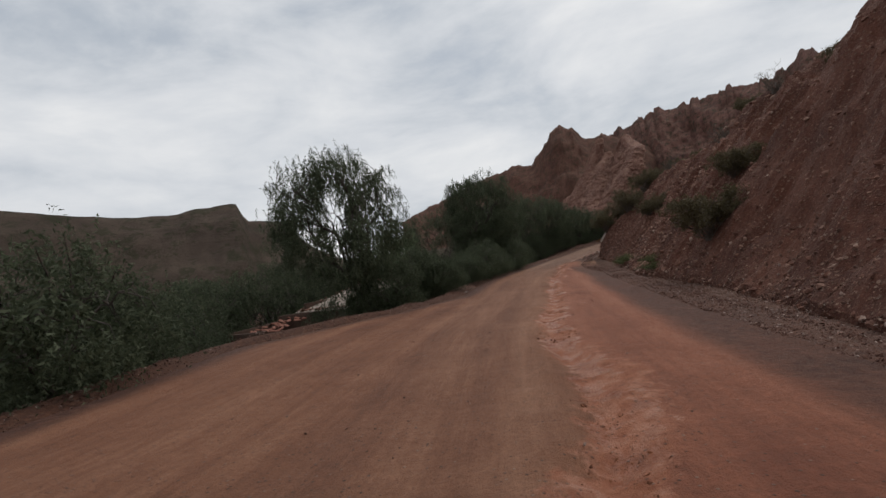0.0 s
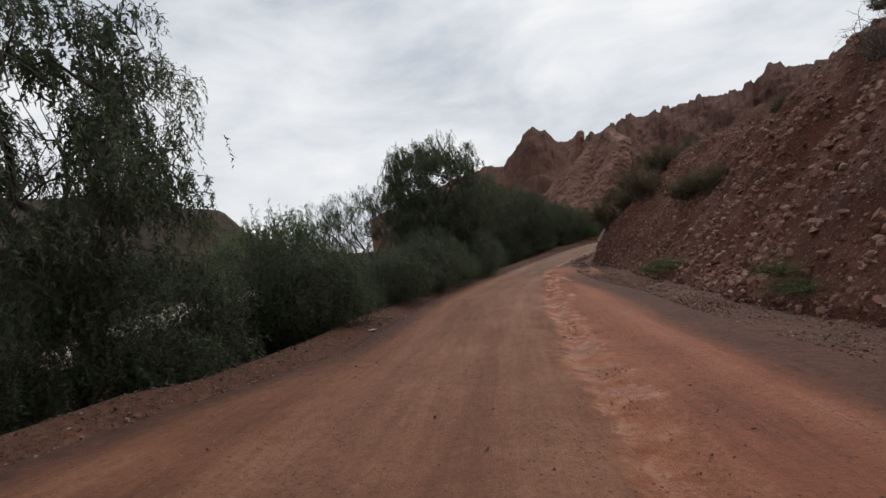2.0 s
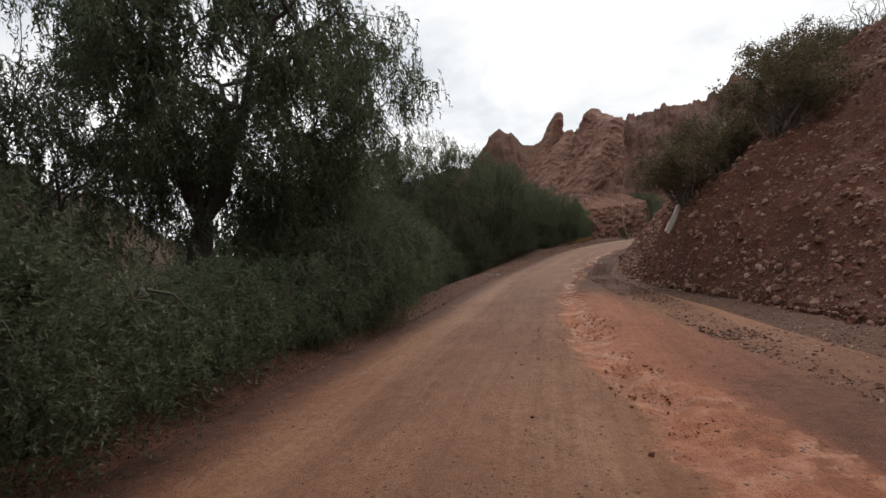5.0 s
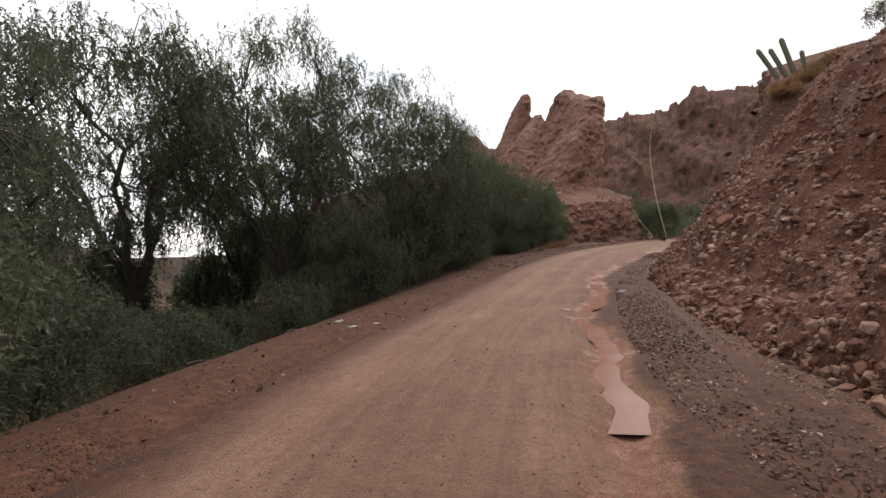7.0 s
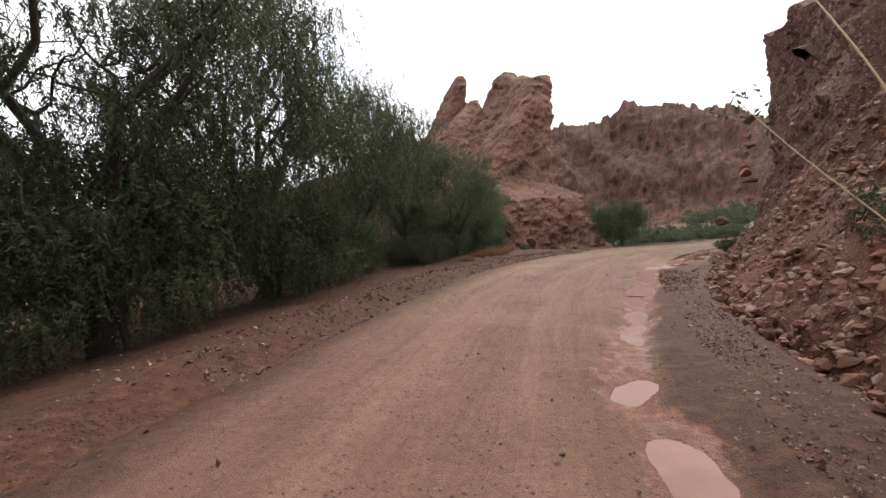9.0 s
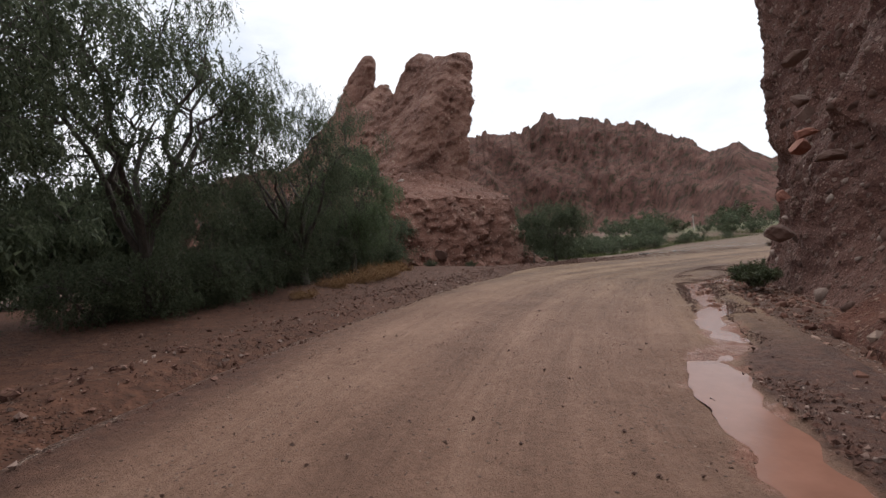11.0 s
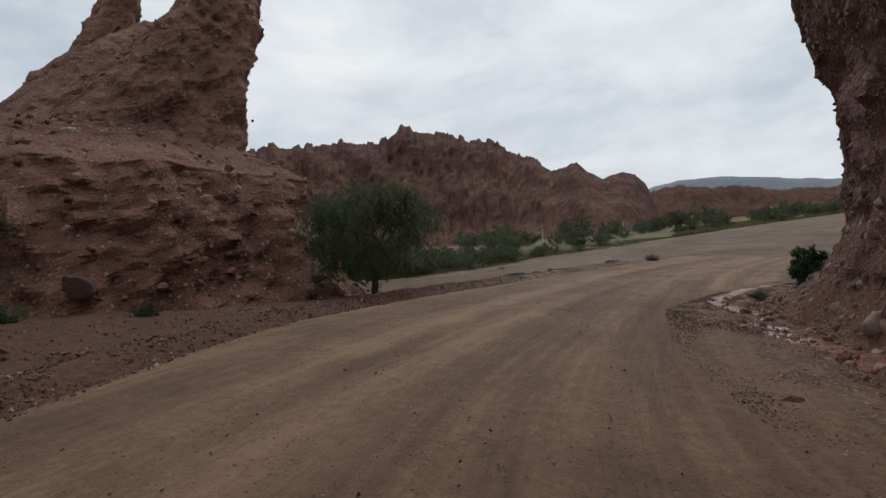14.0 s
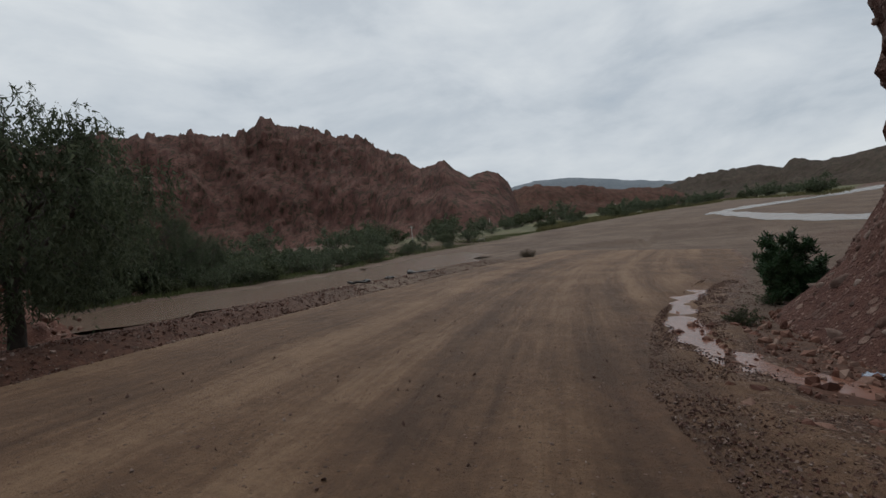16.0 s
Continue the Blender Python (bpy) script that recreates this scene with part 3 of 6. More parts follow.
def grid_mesh(name, pts, mat, shade=True, wrap=False, attrs=()):
    r, c = pts.shape[:2]
    return mesh_from(name, pts.reshape(-1, 3), grid_faces(r, c, wrap), mat, shade, attrs)


def thing(name, label, category, group="", kind="", at=(0, 0, 0)):
    ob = new(name)
    ob.location = at
    return tagged(ob, label, category, group, kind)


def child(name, mesh, parent, label=""):
    ob = new(name, mesh)
    ob.parent = parent
    if label:
        tagged(ob, label)
    return ob


# ---------------------------------------------------------------- ground and road
def axis_lines(a, b, step, reach, rate=1.16):
    mid = np.arange(a, b + step, step)
    grow = step * 1.16 ** np.arange(1, 60)
    lo, hi = a - np.cumsum(grow), b + np.cumsum(step * rate ** np.arange(1, 200))
    return np.r_[lo[lo > -reach][::-1], mid, hi[hi < reach]]


gx, gy = np.meshgrid(axis_lines(-24, 84, 0.6, 3200, 1.045), axis_lines(-12, 118, 0.6, 3200), indexing="xy")
grav = smooth(gx, 46, 54) * smooth(gy - bank_line(gx), 3, -4) * smooth(-gx, -420, -340) * smooth(road_coords(gx, gy)[1].reshape(gx.shape), 30, 8) + smooth(gx, 100, 112) * smooth(gy - bank_line(gx), 3, -4) * smooth(-gx, -420, -340) * smooth(gy, -80, 10)


def past_meadow_edge(x, y):
    """Metres beyond the edge of the far meadow, counted outward from the rock."""
    th = np.degrees(np.arctan2(y - 92, x - 60))
    r = np.hypot(x - 60, y - 92) - np.interp(th, [-10.4, -8.6, -3.1, 0.7, 8, 13], [205, 194, 255, 325, 272, 216])
    return np.where((th > -10.4) & (th < 14) & (x > 60), r, -99.0)


meadow_a = smooth(gx, 100, 180) * smooth(gy - bank_line(gx), -3, 2) * smooth(bank_line(gx) + 110 - gy, 0, 40)
rs_, rl_ = (v.reshape(gx.shape) for v in road_coords(gx, gy)[:2])
# strip left of the road: litter plus painted shade of trees and hedges
shaded_litter_a = smooth(-rl_, left_edge(rs_) - 1.2, left_edge(rs_) - 0.2) * smooth(rl_, -16, -11) * smooth(-rs_, -158, -144) * smooth(rs_, 34, 40)
ground = new("ground", grid_mesh("ground", np.stack([gx, gy, ground_z(gx, gy)], -1), MAT_GROUND, attrs=(("riverbed", np.clip(grav, 0, 1)), ("shaded_litter", shaded_litter_a), ("meadow", np.maximum(meadow_a, smooth(past_meadow_edge(gx, gy), -2, 6))))))
tagged(ground, "stony reddish-brown valley ground with scattered gravel", "ground", kind="structure")


def runnel(s):
    """Offset and depth of the rain-cut gully along the right of the road."""
    l = np.interp(s, [30, 43.6, 44.5, 45.6, 47.1, 48.9, 51.7, 58, 64, 68.6, 70.8, 73, 78.6, 82.3, 83.2, 84.5, 86.6, 93, 97, 99.5, 100.7, 101.7, 103.2, 104.8, 106.1, 107.3, 109.1, 112.3, 117, 121.5, 124.1, 126.2, 129.01, 130.6, 135.4, 138.2, 141.1, 142.7, 144.6, 147.5, 149.5, 152.2, 155.5, 161],
                  [0.3, 0.37, 0.70, 0.83, 0.75, 0.55, 0.48, 0.75, 0.9, 0.97, 0.96, 1.06, 1.09, 0.87, 0.53, 0.31, 0.22, 0.15, 0.35, 0.7, 0.55, 0.85, 0.65, 0.40, 0.36, 0.63, 0.66, 0.36, 1.0, 1.6, 1.66, 2.2, 2.42, 2.55, 2.5, 3.3, 3.48, 3.33, 2.94, 2.6, 1.98, 2.26, 2.98, 4.78])
    return l + 0.04 * np.sin(s * 1.9) + 0.03 * np.sin(s * 4.3 + 1)


rs = np.r_[np.arange(36, 100, 0.08), np.arange(100, 186, 0.16)]
rv = np.linspace(0, 1, 96)
S, V = np.meshgrid(rs, rv, indexing="ij")
lo, hi = -left_edge(S) - 0.5, np.maximum(verge(S) + 1.9, runnel(S) + 0.9)
hi = np.minimum(hi, foot(S) + 0.6)
L = lo + (hi - lo) * V
C, R = track(S)
X, Y = C[..., 0] + R[..., 0] * L, C[..., 1] + R[..., 1] * L
Z = C[..., 2] - 0.065 * L
wheel = noise2(L, S * 0.035, 1.6, 4, 4.0)
Z += 0.020 * noise2(X, Y, 0.45, 3, 6.0) + 0.016 * wheel + 0.012 * noise2(X, Y, 3.5, 3, 7.0)
for c0 in (-2.35, -0.75, 0.75):
    Z -= 0.032 * np.exp(-((L - c0 - 0.25 * np.sin(S * 0.11 + c0)) / 0.22) ** 2)
cut = runnel(S)
width = 0.24 + 0.10 * noise2(S, S * 0 + 1, 0.5, 3, 8.0) + 0.14 * smooth(S, 116, 124)
gully = np.exp(-((L - cut) / width) ** 2) * (S < 159)
Z -= 0.10 * gully * (0.9 + 0.3 * noise2(X, Y, 0.6, 2, 9.0))
Z += 0.075 * np.exp(-((L - cut) / (2.2 * width)) ** 2) * noise2(X, Y, 1.7, 2, 17.0, 0.5) * (S < 159)
edge_l = smooth(L, -left_edge(S) - 0.5, -left_edge(S) + 0.6)
edge_r = smooth(-L, -hi, -hi + 0.7)
Z += 0.045 - 0.22 * (1 - edge_l) - 0.22 * (1 - edge_r)
edge = 0.26 * noise2(X, Y, 1.9, 4, 10.0, 0.65)
spill = np.exp(-((L - cut - 0.12 * (S < 95) + edge) / np.where(S < 95, 0.46, 0.36)) ** 2) * (S < 159)
spill = np.maximum(spill, 0.8 * np.exp(-((L - cut - 0.75 - 0.3 * np.sin(S * 0.35) + edge) / 0.22) ** 2) * (S < 92) * smooth(noise2(S, S * 0, 0.2, 2, 15.0), -0.2, 0.3))
red_side = smooth(L, cut - 0.5, cut + 0.5) * smooth(-L, -verge(S) - 0.6, -verge(S) + 0.5) * np.interp(S, [36, 60, 92, 100], [0.75, 0.85, 0.7, 0.0])
pinkish = np.interp(S, [36, 60, 90, 100, 112, 128, 146, 160], [0.85, 0.85, 0.8, 0.7, 0.85, 0.75, 0.4, 0.0])
start = 0.7 * smooth(S, 128, 140)
verge_mask = smooth(L, verge(S) - 0.35 + start, verge(S) + 0.5 + start) * np.interp(S, [40, 70, 100, 118, 136, 200], [0.38, 0.38, 0.15, 0.2, 0.5, 0.6])
left_mask = smooth(-L, left_edge(S) - 0.8, left_edge(S) + 0.1) * np.interp(S, [40, 100, 120, 200], [0.3, 0.35, 0.95, 1.0])
# dark mask: wet mud on the right, hedge shade painted along the left
road_mesh = grid_mesh("road", np.stack([X, Y, Z], -1), MAT_ROAD, True, attrs=(
    ("mud", np.clip(spill * pinkish + 0.18 * noise2(X, Y, 0.25, 3, 11.0) * (S < 95), 0, 1)),
    ("along", S), ("across", L), ("streak", 0.5 + 0.5 * np.clip(wheel * 1.3, -1, 1)), ("late", smooth(S, 78, 118)), ("red_side", red_side), ("wet_hedge_shade", np.maximum(smooth(L, cut + 0.05, cut + 0.5) * np.interp(S, [88, 98, 124, 132], [0, 0.9, 0.9, 0]), np.maximum(smooth(-L, left_edge(S) - 1.9, left_edge(S) - 0.3) * np.interp(S, [36, 90, 122, 134], [0.85, 0.8, 0.7, 0]), 0.55 * smooth(L, verge(S) - np.where(S < 100, 1.7, 0.9), verge(S) - np.where(S < 100, 0.5, 0.1)) * np.interp(S, [36, 80, 90, 122, 132, 165, 172], [1.25, 1.25, 0, 0, 0.7, 0.7, 0])))), ("middle", np.interp(S, [36, 66, 84, 94, 126, 140], [0.15, 0.15, 0.45, 0.9, 0.9, 0]) * smooth(np.abs(L + 0.9), np.interp(S, [36, 80, 95], [2.2, 2.4, 3.8]), np.interp(S, [36, 80, 95], [0.7, 0.9, 2.2])) * np.where(S < 114, smooth(-L, -cut - 0.5, -cut + 0.9), 1.0)), ("gravel", np.maximum(verge_mask, left_mask))))
road = tagged(new("road", road_mesh), "rutted wet red dirt road with faint tyre tracks", "road", kind="structure")


def puddle(name, s0, s1, half, level, label):
    """Muddy water lying in the gully from s0 to s1, its level given at both ends; its shores are where the mud rises through it."""
    s = np.arange(s0, s1, 0.08)
    v = np.linspace(-1, 1, 7)
    SS, VV = np.meshgrid(s, v, indexing="ij")
    LL = runnel(SS) + VV * half * (1.0 + 0.4 * noise2(SS, np.sign(VV) * 9.0, 1.3, 4, 21.0, 0.65))
    CC, RR = track(SS)
    dip = 0.05 * np.clip(np.abs(2 * (SS - s0) / (s1 - s0) - 1) - 0.8, 0, 1)
    pts = np.stack([CC[..., 0] + RR[..., 0] * LL, CC[..., 1] + RR[..., 1] * LL, CC[..., 2] - 0.065 * LL + 0.045 + level[0] + (level[1] - level[0]) * (SS - s0) / (s1 - s0) - dip], -1)
    return tagged(new(name, grid_mesh(name, pts, MAT_WATER)), label, "puddle", kind="structure")


puddle("puddle_water", 98.8, 119.2, 0.21, (-0.084, -0.079), "orange muddy water trickling along a roadside gully")
puddle("puddle_water", 118.6, 138.2, 0.31, (-0.061, -0.045), "pale pink muddy puddle along the foot of the cliff")
puddle("puddle_water", 138.0, 157.5, 0.38, (-0.041, -0.045), "narrow stream of muddy water among gravel")


def river_strip(name, pts, width, label, mat=None):
    c, t = spline(pts, 1.0)
    g = np.gradient(c[:, :2], axis=0)
    g /= np.linalg.norm(g, axis=1)[:, None]
    nrm = np.stack([g[:, 1], -g[:, 0]], 1)
    w = width * (1 + 0.35 * noise2(t, t * 0, 0.08, 3, 14.0)) * np.sqrt(np.clip(np.sin(np.pi * np.clip(t / t[-1], 0.002, 0.998)), 0, 1))
    v = np.linspace(-1, 1, 5)
    side = 1 + 0.5 * noise2(t[:, None] + 0 * v, np.sign(v) * 9.0 + 0 * t[:, None], 0.35, 3, 22.0)
    xy = c[:, None, :2] + nrm[:, None] * (w[:, None] * v * side)[..., None]
    z = np.broadcast_to(c[:, None, 2], xy.shape[:2]) if width > 7.5 else ground_z(xy[..., 0], xy[..., 1]) + 0.06
    return tagged(new(name, grid_mesh(name, np.concatenate([xy, z[..., None]], -1), mat or MAT_RIVER)), label, "river", kind="structure")


# ---------------------------------------------------------------- right-hand hillside
def hill_height(s, d):
    """Height over the verge at d metres behind the foot."""
    steep = np.interp(s, [0, 60, 84, 96, 104, 118, 124, 128, 160], [1.3, 1.25, 0.95, 0.9, 1.05, 1.05, 0.95, 0.8, 0.4])
    prof = np.interp(d, [0, 1.2, 3.5, 7.0, 9.5, 14, 22, 40, 80], [0, 0.95, 3.3, 6.6, 7.9, 9.6, 12.0, 15.5, 20])
    return prof * steep


hs = np.r_[np.arange(8, 44, 0.8), np.arange(44, 128, 0.28)]
hd = np.r_[np.arange(-0.5, 10, 0.24), np.arange(10, 26, 0.8), np.arange(26, 90, 4.0)]
S, D = np.meshgrid(hs, hd, indexing="ij")


def hill_point(S, D, rough=True):
    Lh = foot(S) + D
    C, R = track(S)
    X, Y = C[..., 0] + R[..., 0] * Lh, C[..., 1] + R[..., 1] * Lh
    base = C[..., 2] - 0.065 * foot(S) - 0.05
    H = hill_height(S, np.maximum(D, 0)) - 0.5 * (D < 0)
    H = H + 1.2 * np.exp(-((np.asarray(S) - 95.5) / 3.0) ** 2) * smooth(np.asarray(D), 0.1, 1.0) * smooth(-np.asarray(D), -4.5, -1.5)
    amp = np.clip(np.asarray(D) / 3.0, 0.05, 1.0)
    if rough:
        H = H + amp * (1.3 * noise2(X, Y, 0.10, 3, 21.0) + 0.55 * ridged(X, Y, 0.28, 3, 22.0)) + (0.15 + 0.38 * amp) * noise2(X, Y, 0.9, 4, 23.0)
        H = H + 0.17 * noise2(X, Y, 3.0, 3, 24.0)
        H = H - amp * 1.0 * smooth(ridged(S, D * 0.12, 0.11, 2, 25.0), 0.55, 0.95)
    return np.stack([X, Y, base + H], -1)


hillside = tagged(new("hillside", grid_mesh("hillside", hill_point(S, D), MAT_HILL, False)), "steep red scree slope strewn with loose stones", "hillside", kind="structure")

# ---------------------------------------------------------------- overhanging cliff at the bend
CLIFF = [(24.0, 69.0), (28.5, 74.2), (33.0, 78.6), (38.6, 82.4), (43.6, 84.9), (47.0, 86.3), (50.3, 87.3), (52.0, 87.4), (53.5, 86.6), (54.8, 83.4), (55.6, 78.0), (56.0, 71.0)]
cc, ct = spline([(*p, 0) for p in CLIFF], 0.22)
tg = np.gradient(cc[:, :2], axis=0)
tg /= np.linalg.norm(tg, axis=1)[:, None]
outw = np.stack([-tg[:, 1], tg[:, 0]], 1)
ch = np.r_[np.arange(-0.6, 12.7, 0.2), np.arange(12.75, 13.1, 0.06)]


def cliff_point(T, H):
    c = np.stack([np.interp(T, ct, cc[:, j]) for j in range(2)], -1)
    o = np.stack([np.interp(T, ct, outw[:, j]) for j in range(2)], -1)
    o /= np.linalg.norm(o, axis=-1, keepdims=True)
    nose = np.exp(-((T - 29.5) / 8.5) ** 2)
    lean = np.interp(H, [-1, 0, 1.0, 2.2, 3.5, 5.0, 6.5, 8, 10, 13], [2.7, 2.0, 1.0, 0.3, 0.0, 0.1, 0.6, 1.0, 1.3, 1.6]) * (0.35 + 0.65 * nose)
    lean = lean + np.interp(H, [2.5, 4.5, 8.0, 12.0], [0.0, 0.35, 0.5, 0.5]) * smooth(T, 29.5, 32.0) * smooth(-T, -36.0, -33.0)
    lean = lean + np.interp(H, [0.2, 1.2, 3.2, 5.2, 7.2, 9.5], [0.2, 0.9, 1.2, 1.1, 0.5, 0.0]) * np.interp(T, [14, 21, 26.0, 28.5, 31.5, 34], [0.0, 0.7, 0.62, 0.4, 0.15, 0.0])
    back = np.interp(H, [0, 16], [0, -4.5]) * (1 - nose)
    rough = 0.75 * noise2(T, H * 0.7, 0.22, 3, 31.0) + 0.38 * noise2(T, H, 0.8, 3, 32.0) + 0.20 * noise2(T, H, 2.4, 3, 33.0)
    off = lean + back - 0.5 + rough * np.clip(0.3 + H / 5.0, 0.2, 1.0)
    base = np.interp(T, [0, 12, 24, 30, 50, 70], [-1.1, -1.3, -1.55, -1.65, -1.8, -2.0])
    tall = np.interp(T, [0, 5, 10, 16, 22, 26, 60], [0.02, 0.15, 0.6, 0.78, 0.95, 1.0, 1.0])
    top = np.where(H > 12.7, 9.0 * (H - 12.7) / 0.3, 0)
    off = off - top * 1.5
    return np.stack([c[..., 0] + o[..., 0] * off, c[..., 1] + o[..., 1] * off, base + tall * np.minimum(H, 12.7) * (1 + 0.10 * noise2(T, T * 0, 0.25, 3, 34.0)) + top * -0.45 * smooth(top, 2.0, 9.0)], -1)


T_, H_ = np.meshgrid(ct, ch, indexing="ij")
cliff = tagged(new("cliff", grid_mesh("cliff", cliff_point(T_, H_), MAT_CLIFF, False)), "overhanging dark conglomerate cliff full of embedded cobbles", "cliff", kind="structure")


# ---------------------------------------------------------------- rock formation across the bend
def loft(levels, seed, rough=0.8, rows=70, cols=130, round_top=0.6, flute=1.0, jag=0.0, square=3.0):
    """A rock from stacked outlines: (height, centre x, centre y, half length, half width, turn)."""
    lv = np.array(levels, float)
    h = np.linspace(lv[0, 0], lv[-1, 0], rows)
    a = np.linspace(0, 2 * np.pi, cols, endpoint=False)
    H, A = np.meshgrid(h, a, indexing="ij")
    g = lambda k: np.interp(H, lv[:, 0], lv[:, k])
    ca, sa = np.cos(A), np.sin(A)
    # squarish outline
    k = (np.abs(ca) ** square + np.abs(sa) ** square) ** (-1 / square)
    u, v = g(3) * ca * k, g(4) * sa * k
    turn = np.radians(g(5))
    px, py = g(1) + u * np.cos(turn) - v * np.sin(turn), g(2) + u * np.sin(turn) + v * np.cos(turn)
    nx, ny = ca * np.cos(turn) - sa * np.sin(turn), ca * np.sin(turn) + sa * np.cos(turn)
    wx, wy = nx * nx, ny * ny

    def face(kind, scale, octaves, sd, tall=1.0, skew=0.0):
        return wx * kind(py + 71.0 + skew * H, H * tall, scale, octaves, sd) + wy * kind(px + skew * H, H * tall, scale, octaves, sd)

    d = rough * (1.1 * face(noise2, 0.16, 3, seed, 0.5) + 0.5 * flute * face(ridged, 0.33, 3, seed + 1, 0.15) + 0.35 * face(noise2, 0.8, 4, seed + 2))
    fade = np.clip(np.minimum(g(3), g(4)) / 1.6, 0.12, 1)
    crag = 0.9 * face(noise2, 1.6, 3, seed + 6) + 0.8 * np.maximum(face(noise2, 0.6, 3, seed + 7, 0.8), -0.15)
    crag = crag + 0.6 * face(ridged, 0.42, 3, seed + 10, 0.7, 0.35) + 0.4 * face(ridged, 1.2, 2, seed + 11, 0.8, -0.5) - 0.35
    d = d * fade + 0.95 * crag * rough
    px, py = px + nx * d, py + ny * d
    up = np.clip((H - h[0]) / (h[-1] - h[0]), 0, 1) ** 5
    pz = H + 0.25 * noise2(px, py, 0.6, 3, seed + 3) + jag * up * noise2(px * 1.0, py * 1.0, 0.55, 3, seed + 4)
    pts = np.stack([px, py, pz], -1)
    top = pts[-1].mean(0) + np.array([0, 0, round_top])
    pts = np.concatenate([pts, np.broadcast_to(top, (1, cols, 3)) * 0.999 + pts[-1:] * 0.001], 0)
    return pts


def join_grids(name, grids, mat, wrap=True):
    verts, faces, n = [], [], 0
    for g in grids:
        r, c = g.shape[:2]
        verts.append(g.reshape(-1, 3))
        faces.append(grid_faces(r, c, wrap) + n)
        n += r * c
    return mesh_from(name, np.vstack(verts), np.vstack(faces), mat, False)


formation = thing("rock_formation", "jagged twin-topped red conglomerate rock standing above the bend", "rock formation")
# terraced foot, knoll, main fin, rear spire, low shoulder
child("rock_base", join_grids("rock_base", [loft([(-2.0, 36.6, 108.0, 10.4, 8.6, 6), (0.0, 36.4, 107.8, 8.7, 7.2, 6), (2.0, 36.6, 107.9, 8.2, 6.2, 6), (4.0, 36.9, 108.2, 7.9, 5.2, 4), (4.7, 37.0, 109.0, 7.4, 4.2, 2), (5.6, 37.2, 110.4, 6.8, 3.2, 0), (6.6, 37.4, 111.2, 5.0, 2.4, 0)], 41.0, 0.6, 80, 220, 0.6, flute=0.4)], MAT_FOOT), formation, "stony red footing with a flat ledge")
child("main_fin", join_grids("main_fin", [loft([(2.0, 38.6, 121.8, 6.4, 13.5, 0), (6.0, 39.7, 122.2, 5.0, 13.2, 0), (10.5, 41.8, 122.9, 3.5, 12.8, 0), (14.0, 43.7, 123.3, 2.6, 12.2, 0), (17.0, 45.4, 123.7, 1.7, 10.8, 0), (19.2, 46.5, 123.8, 1.4, 9.6, 0), (20.4, 47.3, 125.4, 1.2, 7.2, 0), (22.5, 48.2, 127.6, 1.1, 4.2, 0), (24.4, 49.0, 129.2, 0.8, 1.8, 0), (24.9, 49.1, 129.2, 0.4, 0.8, 0)], 45.0, 0.55, 150, 320, 0.1, flute=0.15, jag=0.5, square=5.0)], MAT_ROCK), formation, "tall slanting fin of red conglomerate")
child("rear_spire", join_grids("rear_spire", [loft([(2.0, 38.0, 136.0, 13.0, 7.0, 0), (10.7, 39.0, 136.0, 6.2, 5.0, 0), (13.0, 39.7, 136.0, 4.9, 4.4, 0), (15.3, 40.6, 135.8, 4.0, 4.0, 0), (19.0, 42.2, 135.5, 2.6, 3.0, 0), (22.6, 43.1, 135.2, 1.7, 2.2, 0), (25.0, 43.8, 135.0, 1.2, 1.6, 0), (26.0, 44.1, 134.9, 0.9, 1.2, 0), (26.5, 44.2, 134.8, 0.5, 0.7, 0)], 49.0, 0.42, 110, 170, 0.15, flute=0.2, jag=0.3)], MAT_ROCK), formation, "separate leaning spire behind the fin")
child("west_face", join_grids("west_face", [loft([(2.0, 36.5, 124.0, 7.5, 12.0, 0), (6.0, 37.2, 126.0, 6.3, 10.0, 0), (10.0, 38.7, 128.3, 4.9, 8.0, 0), (14.0, 40.6, 130.2, 3.6, 6.2, 0), (17.5, 42.5, 131.8, 2.6, 4.6, 0), (20.3, 44.4, 133.0, 1.7, 2.8, 0), (22.0, 45.4, 133.6, 0.8, 1.4, 0)], 57.0, 0.6, 100, 200, 0.1, flute=0.2, jag=0.4)], MAT_ROCK), formation, "craggy slanting face between fin and spire")
child("shoulder", join_grids("shoulder", [loft([(-2.0, 33.0, 137.0, 7.0, 6.0, 0), (6.0, 33.2, 137.0, 3.6, 3.6, 0), (10.5, 33.4, 137.0, 1.6, 2.0, 0), (12.2, 33.5, 137.0, 0.8, 1.0, 0)], 53.0, 0.5, 50, 90, 0.4)], MAT_ROCK), formation, "low rounded knob at the rock's far end")


